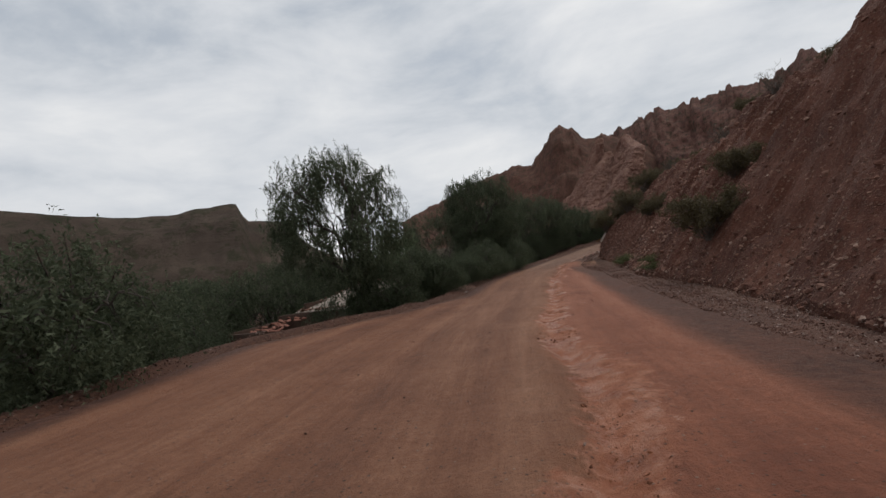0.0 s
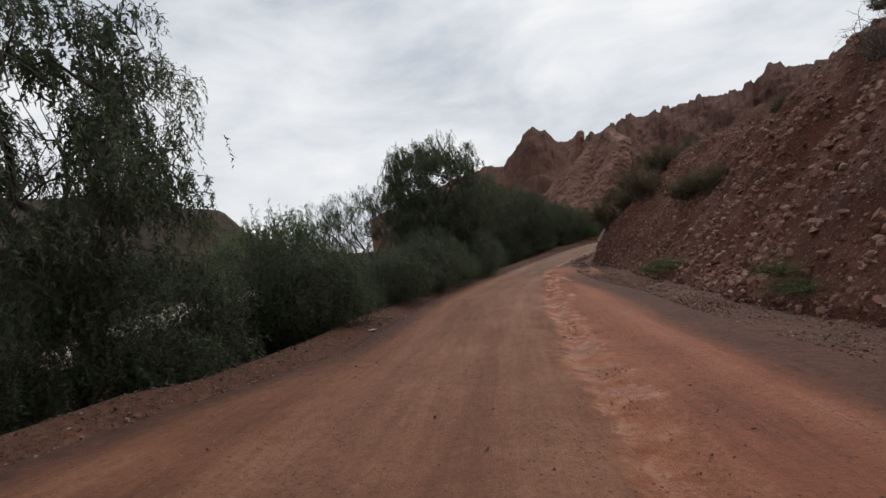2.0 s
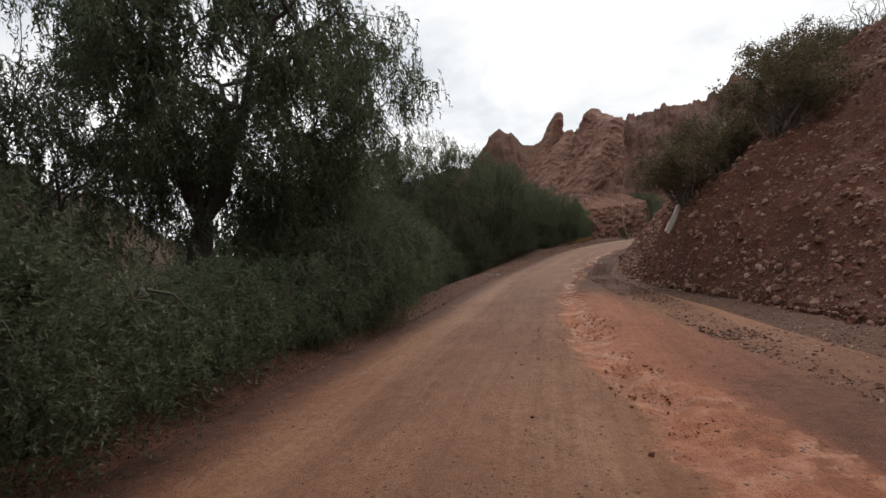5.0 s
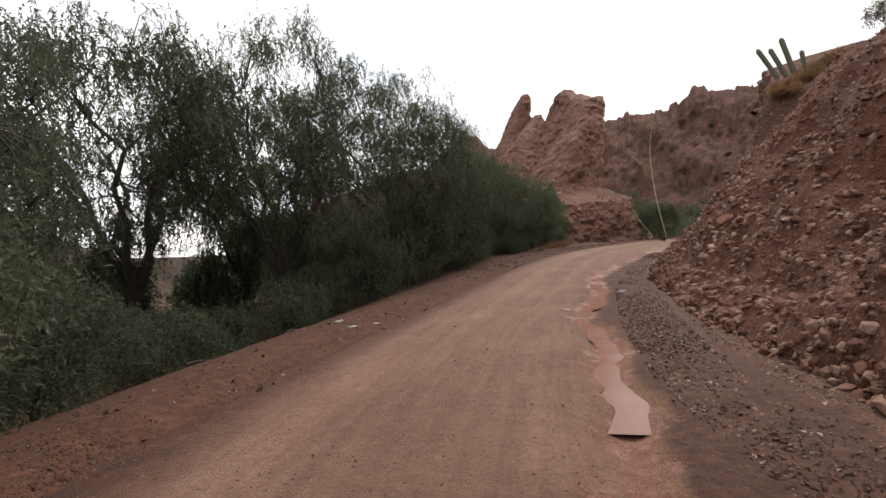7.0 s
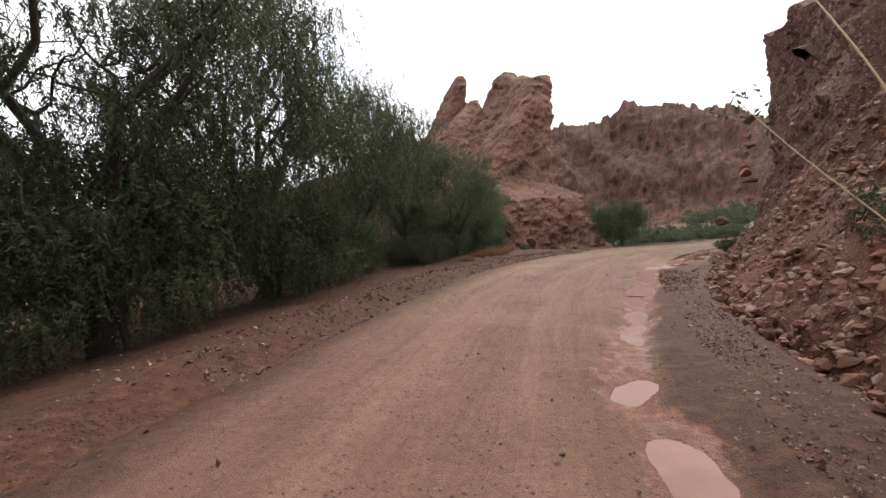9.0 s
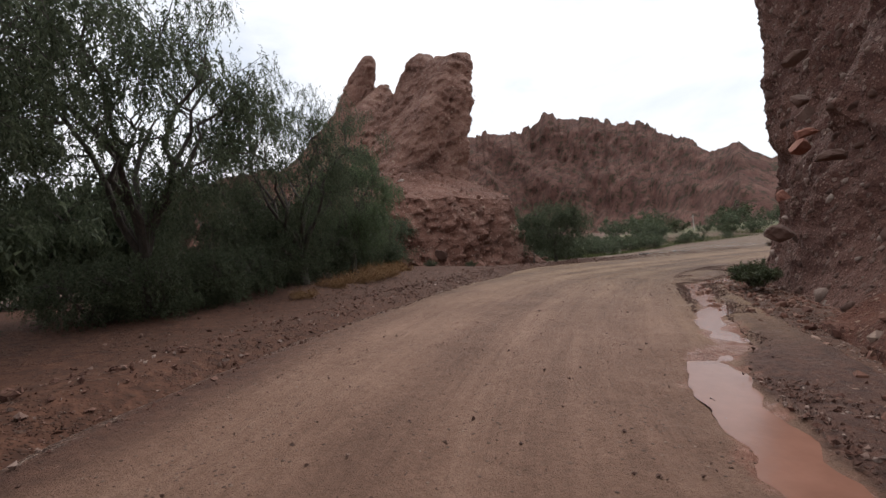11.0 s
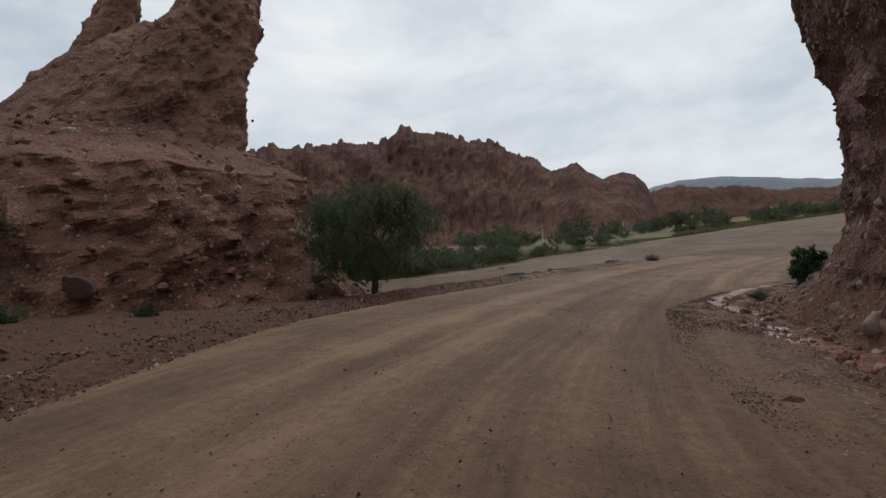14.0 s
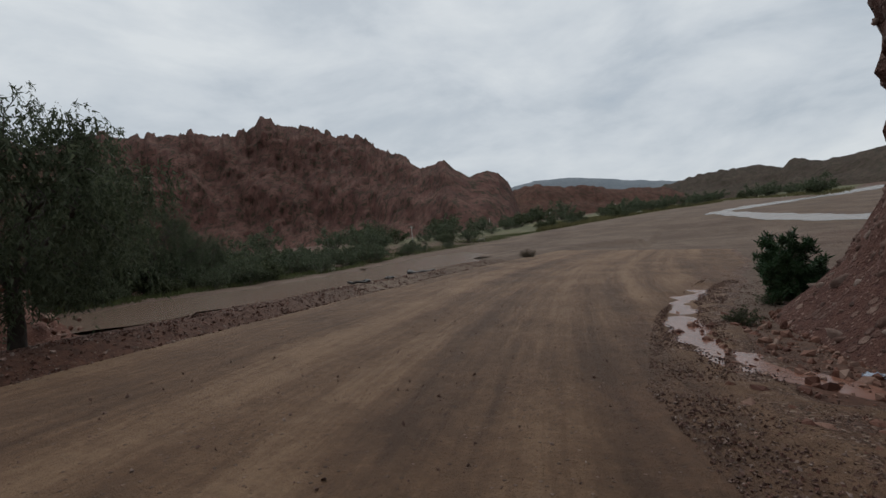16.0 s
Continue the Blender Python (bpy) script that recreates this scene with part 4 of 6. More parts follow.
# ---------------------------------------------------------------- distant ridges
def ridge_mesh(name, eye, table, foot_part, mat, label, seed, crag=1.0, cols=260, rows=46, foot_z=-4.0):
    """A range whose crest is given by bearing (degrees right of +y), elevation (degrees) and distance (metres) from a spot in the valley."""
    tb = np.array(table, float)
    az = np.linspace(tb[0, 0], tb[-1, 0], cols)
    el, dist = np.interp(az, tb[:, 0], tb[:, 1]), np.interp(az, tb[:, 0], tb[:, 2])
    rad = np.radians(az)
    arc = np.r_[0, np.cumsum(np.hypot(np.diff(dist * np.sin(rad)), np.diff(dist * np.cos(rad))))]
    crest = eye[2] + dist * np.tan(np.radians(el))
    size = (crest - foot_z)
    crest = crest + crag * size * (0.03 * noise2(arc, arc * 0, 0.05, 4, seed) + 0.028 * np.maximum(noise2(arc, arc * 0, 0.10, 2, seed + 1), -0.1) + 0.030 * smooth(noise2(arc, arc * 0, 0.11, 2, seed + 8), -0.05, 0.22) + 0.010 * noise2(arc, arc * 0, 0.4, 2, seed + 9))
    v = np.linspace(0, 1.25, rows)
    U, V = np.meshgrid(np.arange(cols), v, indexing="ij")
    prof = np.interp(V, [0, 0.25, 0.42, 0.55, 0.72, 0.86, 0.95, 1.0, 1.1, 1.25], [0, 0.10, 0.22, 0.44, 0.60, 0.82, 0.93, 1.0, 0.9, 0.55])
    near = dist * foot_part
    A = arc[U]
    Z = foot_z + (crest[U] - foot_z) * prof
    bulge = size[U] * (0.11 * ridged(A + 0.5 * Z, Z * 0.5, 0.016, 3, seed + 2) + 0.035 * ridged(A - 0.3 * Z, Z * 1.1, 0.06, 4, seed + 3) + 0.035 * noise2(A, Z * 1.6, 0.12, 4, seed + 4))
    bulge = bulge * np.clip(V * 4, 0, 1) * np.clip((1.02 - V) * 6, 0.0, 1)
    DD = near[U] + (dist[U] - near[U]) * V - bulge
    Z = Z + size[U] * 0.03 * noise2(A, DD, 0.08, 4, seed + 5) * np.clip((1.0 - V) * 6, 0.0, 1) * np.clip(V * 4, 0, 1)
    X, Y = eye[0] + DD * np.sin(rad[U]), eye[1] + DD * np.cos(rad[U])
    ob = new(name, grid_mesh(name, np.stack([X, Y, Z], -1), mat, True))
    return tagged(ob, label, "mountain", kind="structure")


BEND = (40.8, 89.2, 0.3)
ridge_mesh("ridge_east", BEND, [(2, 8.0, 820), (12, 10.2, 760), (20.8, 12.1, 700), (24.4, 13.0, 670), (26.7, 12.8, 660), (30.2, 13.4, 640), (32.3, 13.2, 625), (35.6, 13.1, 600), (37.6, 13.6, 590), (39.2, 14.6, 580), (41.5, 14.2, 565), (45.2, 13.5, 520), (47.6, 12.7, 490), (50.2, 12.6, 465), (51.7, 11.2, 430), (55.2, 9.5, 380), (56.8, 8.5, 345),
           (58.4, 8.8, 325), (59.6, 9.2, 310), (60.8, 8.0, 308), (62.4, 7.0, 312), (64.5, 7.6, 325), (65.7, 7.1, 335), (66.6, 6.2, 345), (67.1, 5.0, 350), (68, 2.0, 360)], 0.6, MAT_RIDGE, "eroded dark red cliffs with a jagged crest and scrubby ledges", 61.0, 1.0, 640, 84)
ridge_mesh("mesa_low", BEND, [(66, 3.5, 560), (67.5, 4.9, 560), (70, 5.1, 565), (73, 4.5, 580), (76, 4.3, 600), (78, 3.7, 620), (83.5, 3.2, 680), (86, 2.0, 700)], 0.8, MAT_PEAKS, "low dark red cliffs across the valley", 66.0, 0.8, 160, 36)
# farthest range, distance haze carried by its colour
ridge_mesh("mesa_far", BEND, [(58, 4.0, 1900), (66, 5.0, 1900), (69.5, 5.6, 1900), (74, 5.6, 1900), (80, 4.5, 1900), (90, 3.0, 1900), (104, 3.4, 1900), (125, 3.0, 1900)], 0.8, MAT_HAZE_BLUE, "far-off mountains under cloud, tinted pale blue for haze", 71.0, 0.5, 120, 20)
ridge_mesh("hills_south_east", BEND, [(80, 2.5, 980), (83.8, 3.5, 960), (87.6, 4.1, 920), (92, 4.3, 900), (94.1, 3.7, 880), (94.9, 4.4, 860), (96.9, 3.8, 840), (99.3, 4.1, 820), (101, 4.3, 800), (104, 4.4, 760), (112, 5.0, 700), (125, 6.0, 600), (140, 7.0, 500)], 0.75, MAT_MESA, "dark brushy hills beyond the river", 76.0, 0.9, 240, 40)
START = (0.2, 0.0, 1.6)
ridge_mesh("pinnacles_north", START, [(-6, 5.0, 700), (2, 7.6, 690), (6, 8.4, 680), (8.3, 8.9, 670), (10.2, 8.8, 660), (11.8, 10.2, 655), (13.3, 12.0, 650), (14.1, 12.4, 650), (15.0, 11.7, 650), (15.4, 11.6, 650), (16.5, 10.3, 655), (17.4, 10.1, 660), (18.6, 10.3, 670), (21, 9.0, 680), (24, 7.0, 700)], 0.72, MAT_PEAKS, "brown rock pinnacles rising behind the trees", 81.0, 0.6, 240, 46)
ridge_mesh("mesa_west", START, [(-100, 8, 170), (-70, 10, 160), (-55, 11, 150), (-43.5, 10.9, 150), (-35.3, 9.6, 150), (-30.5, 9.2, 150), (-28, 9.8, 150), (-24.2, 9.8, 150), (-23.6, 9.6, 150), (-23.3, 7.8, 152), (-19.5, 7.2, 158), (-17, 4.2, 160), (-13, 1.6, 170), (-4, 1.2, 300), (3, 1.2, 500)], 0.72, MAT_MESA, "flat-topped dark mesa on the far bank", 86.0, 0.35, 200, 36, -6.0)
# ---------------------------------------------------------------- plants
def leaf_blades(p, d, length, width, rng):
    """Pointed leaves at p along d, one triangle each."""
    n = len(p)
    side = np.cross(d, rng.normal(size=(n, 3)))
    side /= np.linalg.norm(side, axis=1)[:, None] + 1e-9
    L, W = np.broadcast_to(length, n)[:, None], np.broadcast_to(width, n)[:, None]
    v = np.stack([p + side * W * 0.5, p - side * W * 0.5, p + d * L], 1)
    return v.reshape(-1, 3), np.arange(3 * n).reshape(n, 3)


def tube(path, r0, r1, sides=6):
    path = np.asarray(path, float)
    t = np.gradient(path, axis=0)
    t /= np.linalg.norm(t, axis=1)[:, None] + 1e-9
    ref = np.array([0.31, 0.95, 0.12])
    a = np.cross(t, ref)
    a /= np.linalg.norm(a, axis=1)[:, None] + 1e-9
    b = np.cross(t, a)
    r = np.linspace(r0, r1, len(path))[:, None, None]
    ang = np.linspace(0, 2 * np.pi, sides, endpoint=False)
    pts = path[:, None] + r * (np.cos(ang)[None, :, None] * a[:, None] + np.sin(ang)[None, :, None] * b[:, None])
    return pts.reshape(-1, 3), grid_faces(len(path), sides, True)


def bent(a, b, rise, steps, rng, wobble=0.06):
    """A branch from a to b that bows upward by rise."""
    a, b = np.asarray(a, float), np.asarray(b, float)
    t = np.linspace(0, 1, steps)[:, None]
    p = a + (b - a) * t
    p[:, 2] += rise * (np.sin(np.pi * t[:, 0]))
    p[1:-1] += rng.normal(size=(steps - 2, 3)) * wobble * np.linalg.norm(b - a)
    return p


class Soup:
    """Collects pieces of one mesh."""

    def __init__(self):
        self.v, self.f, self.n = [], [], 0

    def add(self, vf):
        v, f = vf
        self.v.append(v)
        self.f.append(f + self.n)
        self.n += len(v)

    def mesh(self, name, mat, shade=False):
        return mesh_from(name, np.vstack(self.v), np.vstack(self.f), mat, shade)


def weeping_leaves(centres, strands, steps, length, rng, leaf=(0.13, 0.024), out=0.5, broad=1.0, splay=0.55):
    """Hanging strands of narrow paired leaves from each centre."""
    n = len(centres) * strands
    c = np.repeat(centres, strands, 0) + rng.normal(size=(n, 3)) * np.array([0.22, 0.22, 0.16])
    ang = rng.uniform(0, 2 * np.pi, n)
    o = np.stack([np.cos(ang), np.sin(ang), np.zeros(n)], 1) * (out * rng.uniform(0.2, 1.0, n))[:, None]
    ln = length * rng.uniform(0.45, 1.25, n)
    t = np.linspace(0.05, 1, steps)
    p = c[:, None] + o[:, None] * t[None, :, None] * ln[:, None, None]
    p[..., 2] += ln[:, None] * (0.22 * t - 0.95 * t**1.7)[None]
    p += rng.normal(size=p.shape) * 0.018
    tang = np.gradient(p, axis=1)
    tang /= np.linalg.norm(tang, axis=2)[..., None] + 1e-9
    side = np.cross(tang, rng.normal(size=(n, 1, 3)))
    side /= np.linalg.norm(side, axis=2)[..., None] + 1e-9
    flip = np.where(np.arange(steps) % 2 == 0, 1.0, -1.0)[None, :, None]
    d = tang * 0.85 + side * flip * splay - np.array([0, 0, 0.15])
    d /= np.linalg.norm(d, axis=2)[..., None]
    k = n * steps
    size = rng.uniform(0.7, 1.25, k)
    wide = np.repeat(np.broadcast_to(broad, len(centres)), strands * steps)
    return leaf_blades(p.reshape(k, 3), d.reshape(k, 3), leaf[0] * size * wide ** 0.3, leaf[1] * size * wide, rng)


def pepper_tree(seed, height, spread, clumps, trunk_r=0.22, fork=0.3, limbs=5, strands=9, steps=20, hang=1.1, low=0.0, leaf=(0.13, 0.025), lean=(0, 0), squash=0.40, split=True, mat=None, splay=0.6, out=0.5):
    """Bark and leaf meshes of a weeping tree, base at the origin."""
    rng = np.random.default_rng(seed)
    bark = Soup()
    fz = height * fork
    top = np.array([lean[0] * fork, lean[1] * fork, fz])
    bark.add(tube(bent((0, 0, -0.3), top, 0, 6, rng, 0.03), trunk_r * 1.25, trunk_r * 0.85, 8))
    nodes, owner, arms = [], [], [Soup() if split else bark for _ in range(limbs)]
    centre = np.array([lean[0], lean[1], height * (0.60 + low * -0.15)])
    for k in range(limbs):
        a = 2 * np.pi * (k + rng.uniform(-0.3, 0.3)) / limbs
        end = centre + np.array([np.cos(a) * spread * 0.62, np.sin(a) * spread * 0.62, height * rng.uniform(0.02, 0.18)])
        path = bent(top, end, height * 0.06, 8, rng, 0.035)
        arms[k].add(tube(path, trunk_r * 0.5, trunk_r * 0.12, 6))
        nodes.append(path[2:])
        owner += [k] * len(path[2:])
        for _ in range(3):
            st = path[rng.integers(3, 7)]
            e2 = st + np.array([np.clip(rng.normal(), -1.1, 1.1) * spread * 0.3, np.clip(rng.normal(), -1.1, 1.1) * spread * 0.3, rng.uniform(0.04, 0.14) * height])
            p2 = bent(st, e2, 0.1, 6, rng, 0.05)
            arms[k].add(tube(p2, trunk_r * 0.18, trunk_r * 0.05, 5))
            nodes.append(p2[1:])
            owner += [k] * len(p2[1:])
    nodes = np.vstack(nodes)
    u = rng.normal(size=(clumps, 3))
    u /= np.linalg.norm(u, axis=1)[:, None]
    r = rng.uniform(0.40, 1.0, clumps) ** 0.6
    cl = centre + u * r[:, None] * np.array([spread, spread, height * squash])
    bulge = 1 + 0.20 * noise2(np.arctan2(u[:, 1], u[:, 0]) * 1.5, u[:, 2] * 2, 1.0, 2, seed * 1.3)
    cl[:, :2] = centre[:2] + (cl[:, :2] - centre[:2]) * bulge[:, None]
    cl[:, 2] = np.maximum(cl[:, 2], 0.5)
    for c in cl:
        k = np.argmin(((nodes - c) ** 2).sum(1))
        arms[owner[k]].add(tube(bent(nodes[k], c, 0.12, 4, rng, 0.06), 0.018, 0.006, 3))
    leaves = weeping_leaves(cl, strands, steps, hang, rng, leaf, out, 0.9 + 1.1 * (1 - r) / 0.4, splay)
    lm = mesh_from("leaves", leaves[0], leaves[1], mat or MAT_PEPPER)
    return bark.mesh("bark", MAT_BARK, True), lm, [a.mesh("limb", MAT_BARK, True) for a in arms] if split else []


def shrub_meshes(seed, height, spread, stems=26, per=90, leaf=(0.055, 0.022), mat=None, twig=None, lean=0.0, droop=0.0, coarse=False):
    """Twigs and small leaves of a low bush."""
    rng = np.random.default_rng(seed)
    tw = Soup()
    pts = []
    for _ in range(stems):
        a, rr = rng.uniform(0, 2 * np.pi), spread * np.sqrt(rng.uniform(0.02, 1))
        e = np.array([np.cos(a) * rr + lean, np.sin(a) * rr, height * rng.uniform(0.45, 1.0) * (1 - 0.35 * (rr / spread) ** 2)])
        p = bent((rng.normal() * 0.08, rng.normal() * 0.08, -0.1), e, 0.08 * height - droop, 7, rng, 0.05)
        tw.add(tube(p[::2] if coarse else p, 0.018 * (0.6 + height * 0.4), 0.005, 3 if coarse else 4))
        for _ in range(4):
            st = p[rng.integers(3, 7)]
            e2 = st + rng.normal(size=3) * np.array([0.2, 0.2, 0.16]) * spread * 0.8
            q = bent(st, e2, 0.02, 4, rng, 0.05)
            if not coarse:
                tw.add(tube(q, 0.008, 0.003, 3))
            t = rng.uniform(0.15, 1, per // 4)
            k = np.clip((t * 3).astype(int), 0, 2)
            pp = q[k] + (q[k + 1] - q[k]) * (t * 3 - k)[:, None] + rng.normal(size=(len(t), 3)) * 0.06 * spread
            pts.append(pp)
    pts = np.vstack(pts)
    d = rng.normal(size=pts.shape) + np.array([0, 0, 0.3])
    d /= np.linalg.norm(d, axis=1)[:, None]
    size = rng.uniform(0.6, 1.3, len(pts))
    v, f = leaf_blades(pts, d, leaf[0] * size, leaf[1] * size, rng)
    return tw.mesh("twigs", twig or MAT_TWIG), mesh_from("leaves", v, f, mat or MAT_SAGE)


def plant(name, meshes, label, category, group="", parts=("trunk", "crown")):
    t = thing(name, label, category, group)
    child(parts[0], meshes[0], t)
    child(parts[1], meshes[1], t)
    for m in (meshes[2] if len(meshes) > 2 else []):
        child("limb", m, t)
    return t


def road_spot(s, l):
    c, r = track(s)
    return c[..., 0] + r[..., 0] * l, c[..., 1] + r[..., 1] * l


def gz(x, y):
    return float(ground_z(np.array([x]), np.array([y]))[0])


def on_road(x, y):
    s, l, z = road_coords(np.array([x]), np.array([y]))
    return float(z[0] - 0.065 * l[0] + 0.03)


def set_at(ob, x, y, turn=0.0, scale=1.0, dz=-0.1, z=None):
    ob.matrix_basis = pose(x, y, (gz(x, y) if z is None else z) + dz, 0, 0, turn) @ Matrix.Scale(scale, 4)
    return ob


def lay(ob, x, y, turn=0.0, scale=1.0, dz=-0.1, z=None, label=""):
    """A further copy of a plant."""
    new_one = copy_thing(ob, pose(0, 0, 0))
    set_at(new_one, x, y, turn, scale, dz, z)
    if label:
        tagged(new_one, label)
    return new_one


# pepper trees along the road
tall = plant("pepper_tree", pepper_tree(3, 10.0, 3.6, 270, 0.22, 0.20, 7, 17, 17, 0.75, leaf=(0.105, 0.026), lean=(-0.5, -1.8), squash=0.37), "weeping pepper tree with airy grey-green foliage beside a ruin", "tree", "pepper trees by the road")
set_at(tall, -4.8, 24.6, 0, 1.0)
big = plant("pepper_tree", pepper_tree(7, 11.2, 4.2, 390, 0.26, 0.30, 7, 18, 17, 0.9, leaf=(0.115, 0.030), lean=(1.1, 1.6), low=-0.2, squash=0.38), "tall weeping pepper tree with a forked dark trunk", "tree", "pepper trees by the road")
set_at(big, 1.9, 46.9, 0)
fork = plant("pepper_tree", pepper_tree(12, 9.8, 4.6, 270, 0.22, 0.14, 8, 16, 15, 0.8, leaf=(0.100, 0.023), lean=(0.4, 0.3), low=-0.25, squash=0.40), "many-stemmed pepper tree spreading low from the ground", "tree", "pepper trees by the road")
set_at(fork, 8.8, 71.3, 0, 1.12)
airy = plant("pepper_tree", pepper_tree(25, 8.4, 3.5, 200, 0.18, 0.16, 8, 15, 16, 0.8, leaf=(0.100, 0.024), lean=(0.3, 0.2), low=-0.1, squash=0.38), "airy pepper tree with dark leaning limbs", "tree", "pepper trees by the road")
set_at(airy, 21.7, 85.3, 40, 0.84)
lay(fork, 13.7, 75.0, 100, 0.98, label="dense tall pepper tree drooping over the verge")
lay(fork, 3.4, 62.5, 80, 0.9)
lay(airy, 16.2, 78.6, 160, 1.06)
lay(airy, 19.0, 82.4, 280, 0.86)
lay(fork, 25.5, 89.3, 200, 0.60, label="small rounded pepper tree above dry grass")
lay(airy, 4.4, 70.6, 200, 1.4)
lay(fork, -1.6, 45.4, 140, 0.86)
lay(fork, 6.8, 75.4, 300, 1.06)
fresh = plant("pepper_tree", pepper_tree(27, 7.2, 2.75, 190, 0.14, 0.24, 7, 16, 15, 0.75, leaf=(0.10, 0.028), low=0.1, squash=0.40, mat=MAT_FRESH), "rounded light green young pepper tree behind the dry grass", "tree", "pepper trees by the road")
set_at(fresh, 28.2, 93.0, 0, 0.74)
wispy = plant("pepper_tree", pepper_tree(21, 5.6, 2.2, 62, 0.11, 0.35, 5, 14, 20, 1.0, leaf=(0.11, 0.020), mat=MAT_FRESH), "thin wispy young pepper tree with hanging fronds", "tree", "pepper trees by the road")
set_at(wispy, -4.4, 34.4, 0, 1.22)
lay(wispy, -6.5, 38.0, 220, 1.15)
lay(wispy, -2.6, 38.6, 60, 0.85)

# tall trees on the far bank
for x, y, turn, sc in [(55.6, 129.0, 20, 1.0), (59.2, 132.4, 140, 1.05), (63.6, 135.0, 250, 0.9), (67.4, 136.4, 70, 0.7), (72.0, 138.6, 190, 0.62)]:
    lay(fork, x, y, turn, sc, label="dark green pepper tree on the far river bank")

# thick undergrowth of young pepper trees
hedges = []
for k, (h, r, n) in enumerate([(3.4, 1.9, 88), (4.6, 2.1, 100), (2.6, 1.7, 74)]):
    m = pepper_tree(31 + k, h, r, n, 0.08, 0.16, 5, 14, 14, 0.6, low=0.55, leaf=(0.080, 0.026), squash=0.44, split=False, splay=1.3, out=0.75)
    hedges.append(plant("pepper_bush", m, "dense dark green pepper bush reaching to the ground", "bush", "bushes along the road"))
rng = np.random.default_rng(5)
for v, (x, y) in enumerate([(-9.5, 12.0), (-10.5, 17.0), (-8.2, 9.2)]):
    set_at(hedges[v], x, y, 50 * v, (1.2, 1.0, 1.4)[v], -0.2)
m = pepper_tree(38, 4.6, 2.1, 90, 0.08, 0.16, 5, 11, 9, 0.9, low=0.55, leaf=(0.24, 0.06), squash=0.44, split=False)
hedges.append(plant("pepper_bush", m, "dense dark green pepper bush below the road", "bush", "bushes along the road"))
set_at(hedges[3], -24, 27, 0, 1.5, -0.2)
for k, (h, r, n) in enumerate([(3.4, 1.9, 92), (4.6, 2.1, 104), (2.6, 1.7, 78)]):
    m = pepper_tree(41 + k, h, r, n, 0.08, 0.16, 5, 21, 22, 0.6, low=0.55, leaf=(0.060, 0.017), squash=0.44, split=False, splay=1.5, out=0.7)
    hedges.append(plant("pepper_bush", m, "dense fine-leaved pepper bush overhanging the road's edge", "bush", "bushes along the road"))
    set_at(hedges[-1], *road_spot((64.4, 93.6, 91.4)[k], (-8.4, -8.2, -5.6)[k]), 40 * k, 0.9, -0.2)
# distance along the road, offset, kind, size
for s, l, v, sc in [(61.0, -9.0, 0, 0.85), (63, -6.9, 0, 0.95), (65, -7.8, 2, 1.0), (67, -5.4, 2, 0.95), (69.5, -6.8, 0, 0.75), (70.5, -10, 3, 1.0), (72.3, -4.9, 2, 0.85), (74.2, -5.6, 0, 0.8), (75, -9.5, 3, 1.0), (76.2, -4.8, 2, 1.05),
                    (78.4, -5.2, 0, 1.05), (80.4, -4.8, 2, 0.85), (82.4, -4.9, 2, 0.72), (84.6, -4.9, 2, 0.72), (86.6, -4.9, 2, 0.95), (88.6, -5.3, 0, 1.0), (90.4, -6.6, 1, 1.1), (92, -9.5, 3, 1.3), (92.6, -5.8, 0, 1.1), (95.0, -6.6, 1, 1.15), (97.4, -6.2, 0, 1.05), (100, -7.4, 0, 0.8), (102.4, -8.0, 2, 0.75),
                    (104.4, -8.6, 2, 0.7), (106.4, -8.0, 2, 0.75), (108.6, -8.6, 0, 0.7), (110.6, -7.6, 0, 0.9), (112.5, -8.0, 1, 0.85), (114.3, -7.6, 1, 1.0), (116.3, -8.0, 1, 1.05), (118.3, -7.5, 0, 1.1), (120.2, -7.6, 0, 0.9), (122.4, -7.8, 0, 0.62), (124.6, -7.9, 2, 0.55), (126.8, -8.4, 2, 0.6)]:
    fine = 4 if 66 < s < 91 and v < 3 else 0
    x, y = road_spot(s, l + (0.45 if 71 < s < 91 else 0.0))
    lay(hedges[v + fine], x, y, rng.uniform(0, 360), sc, -0.2)
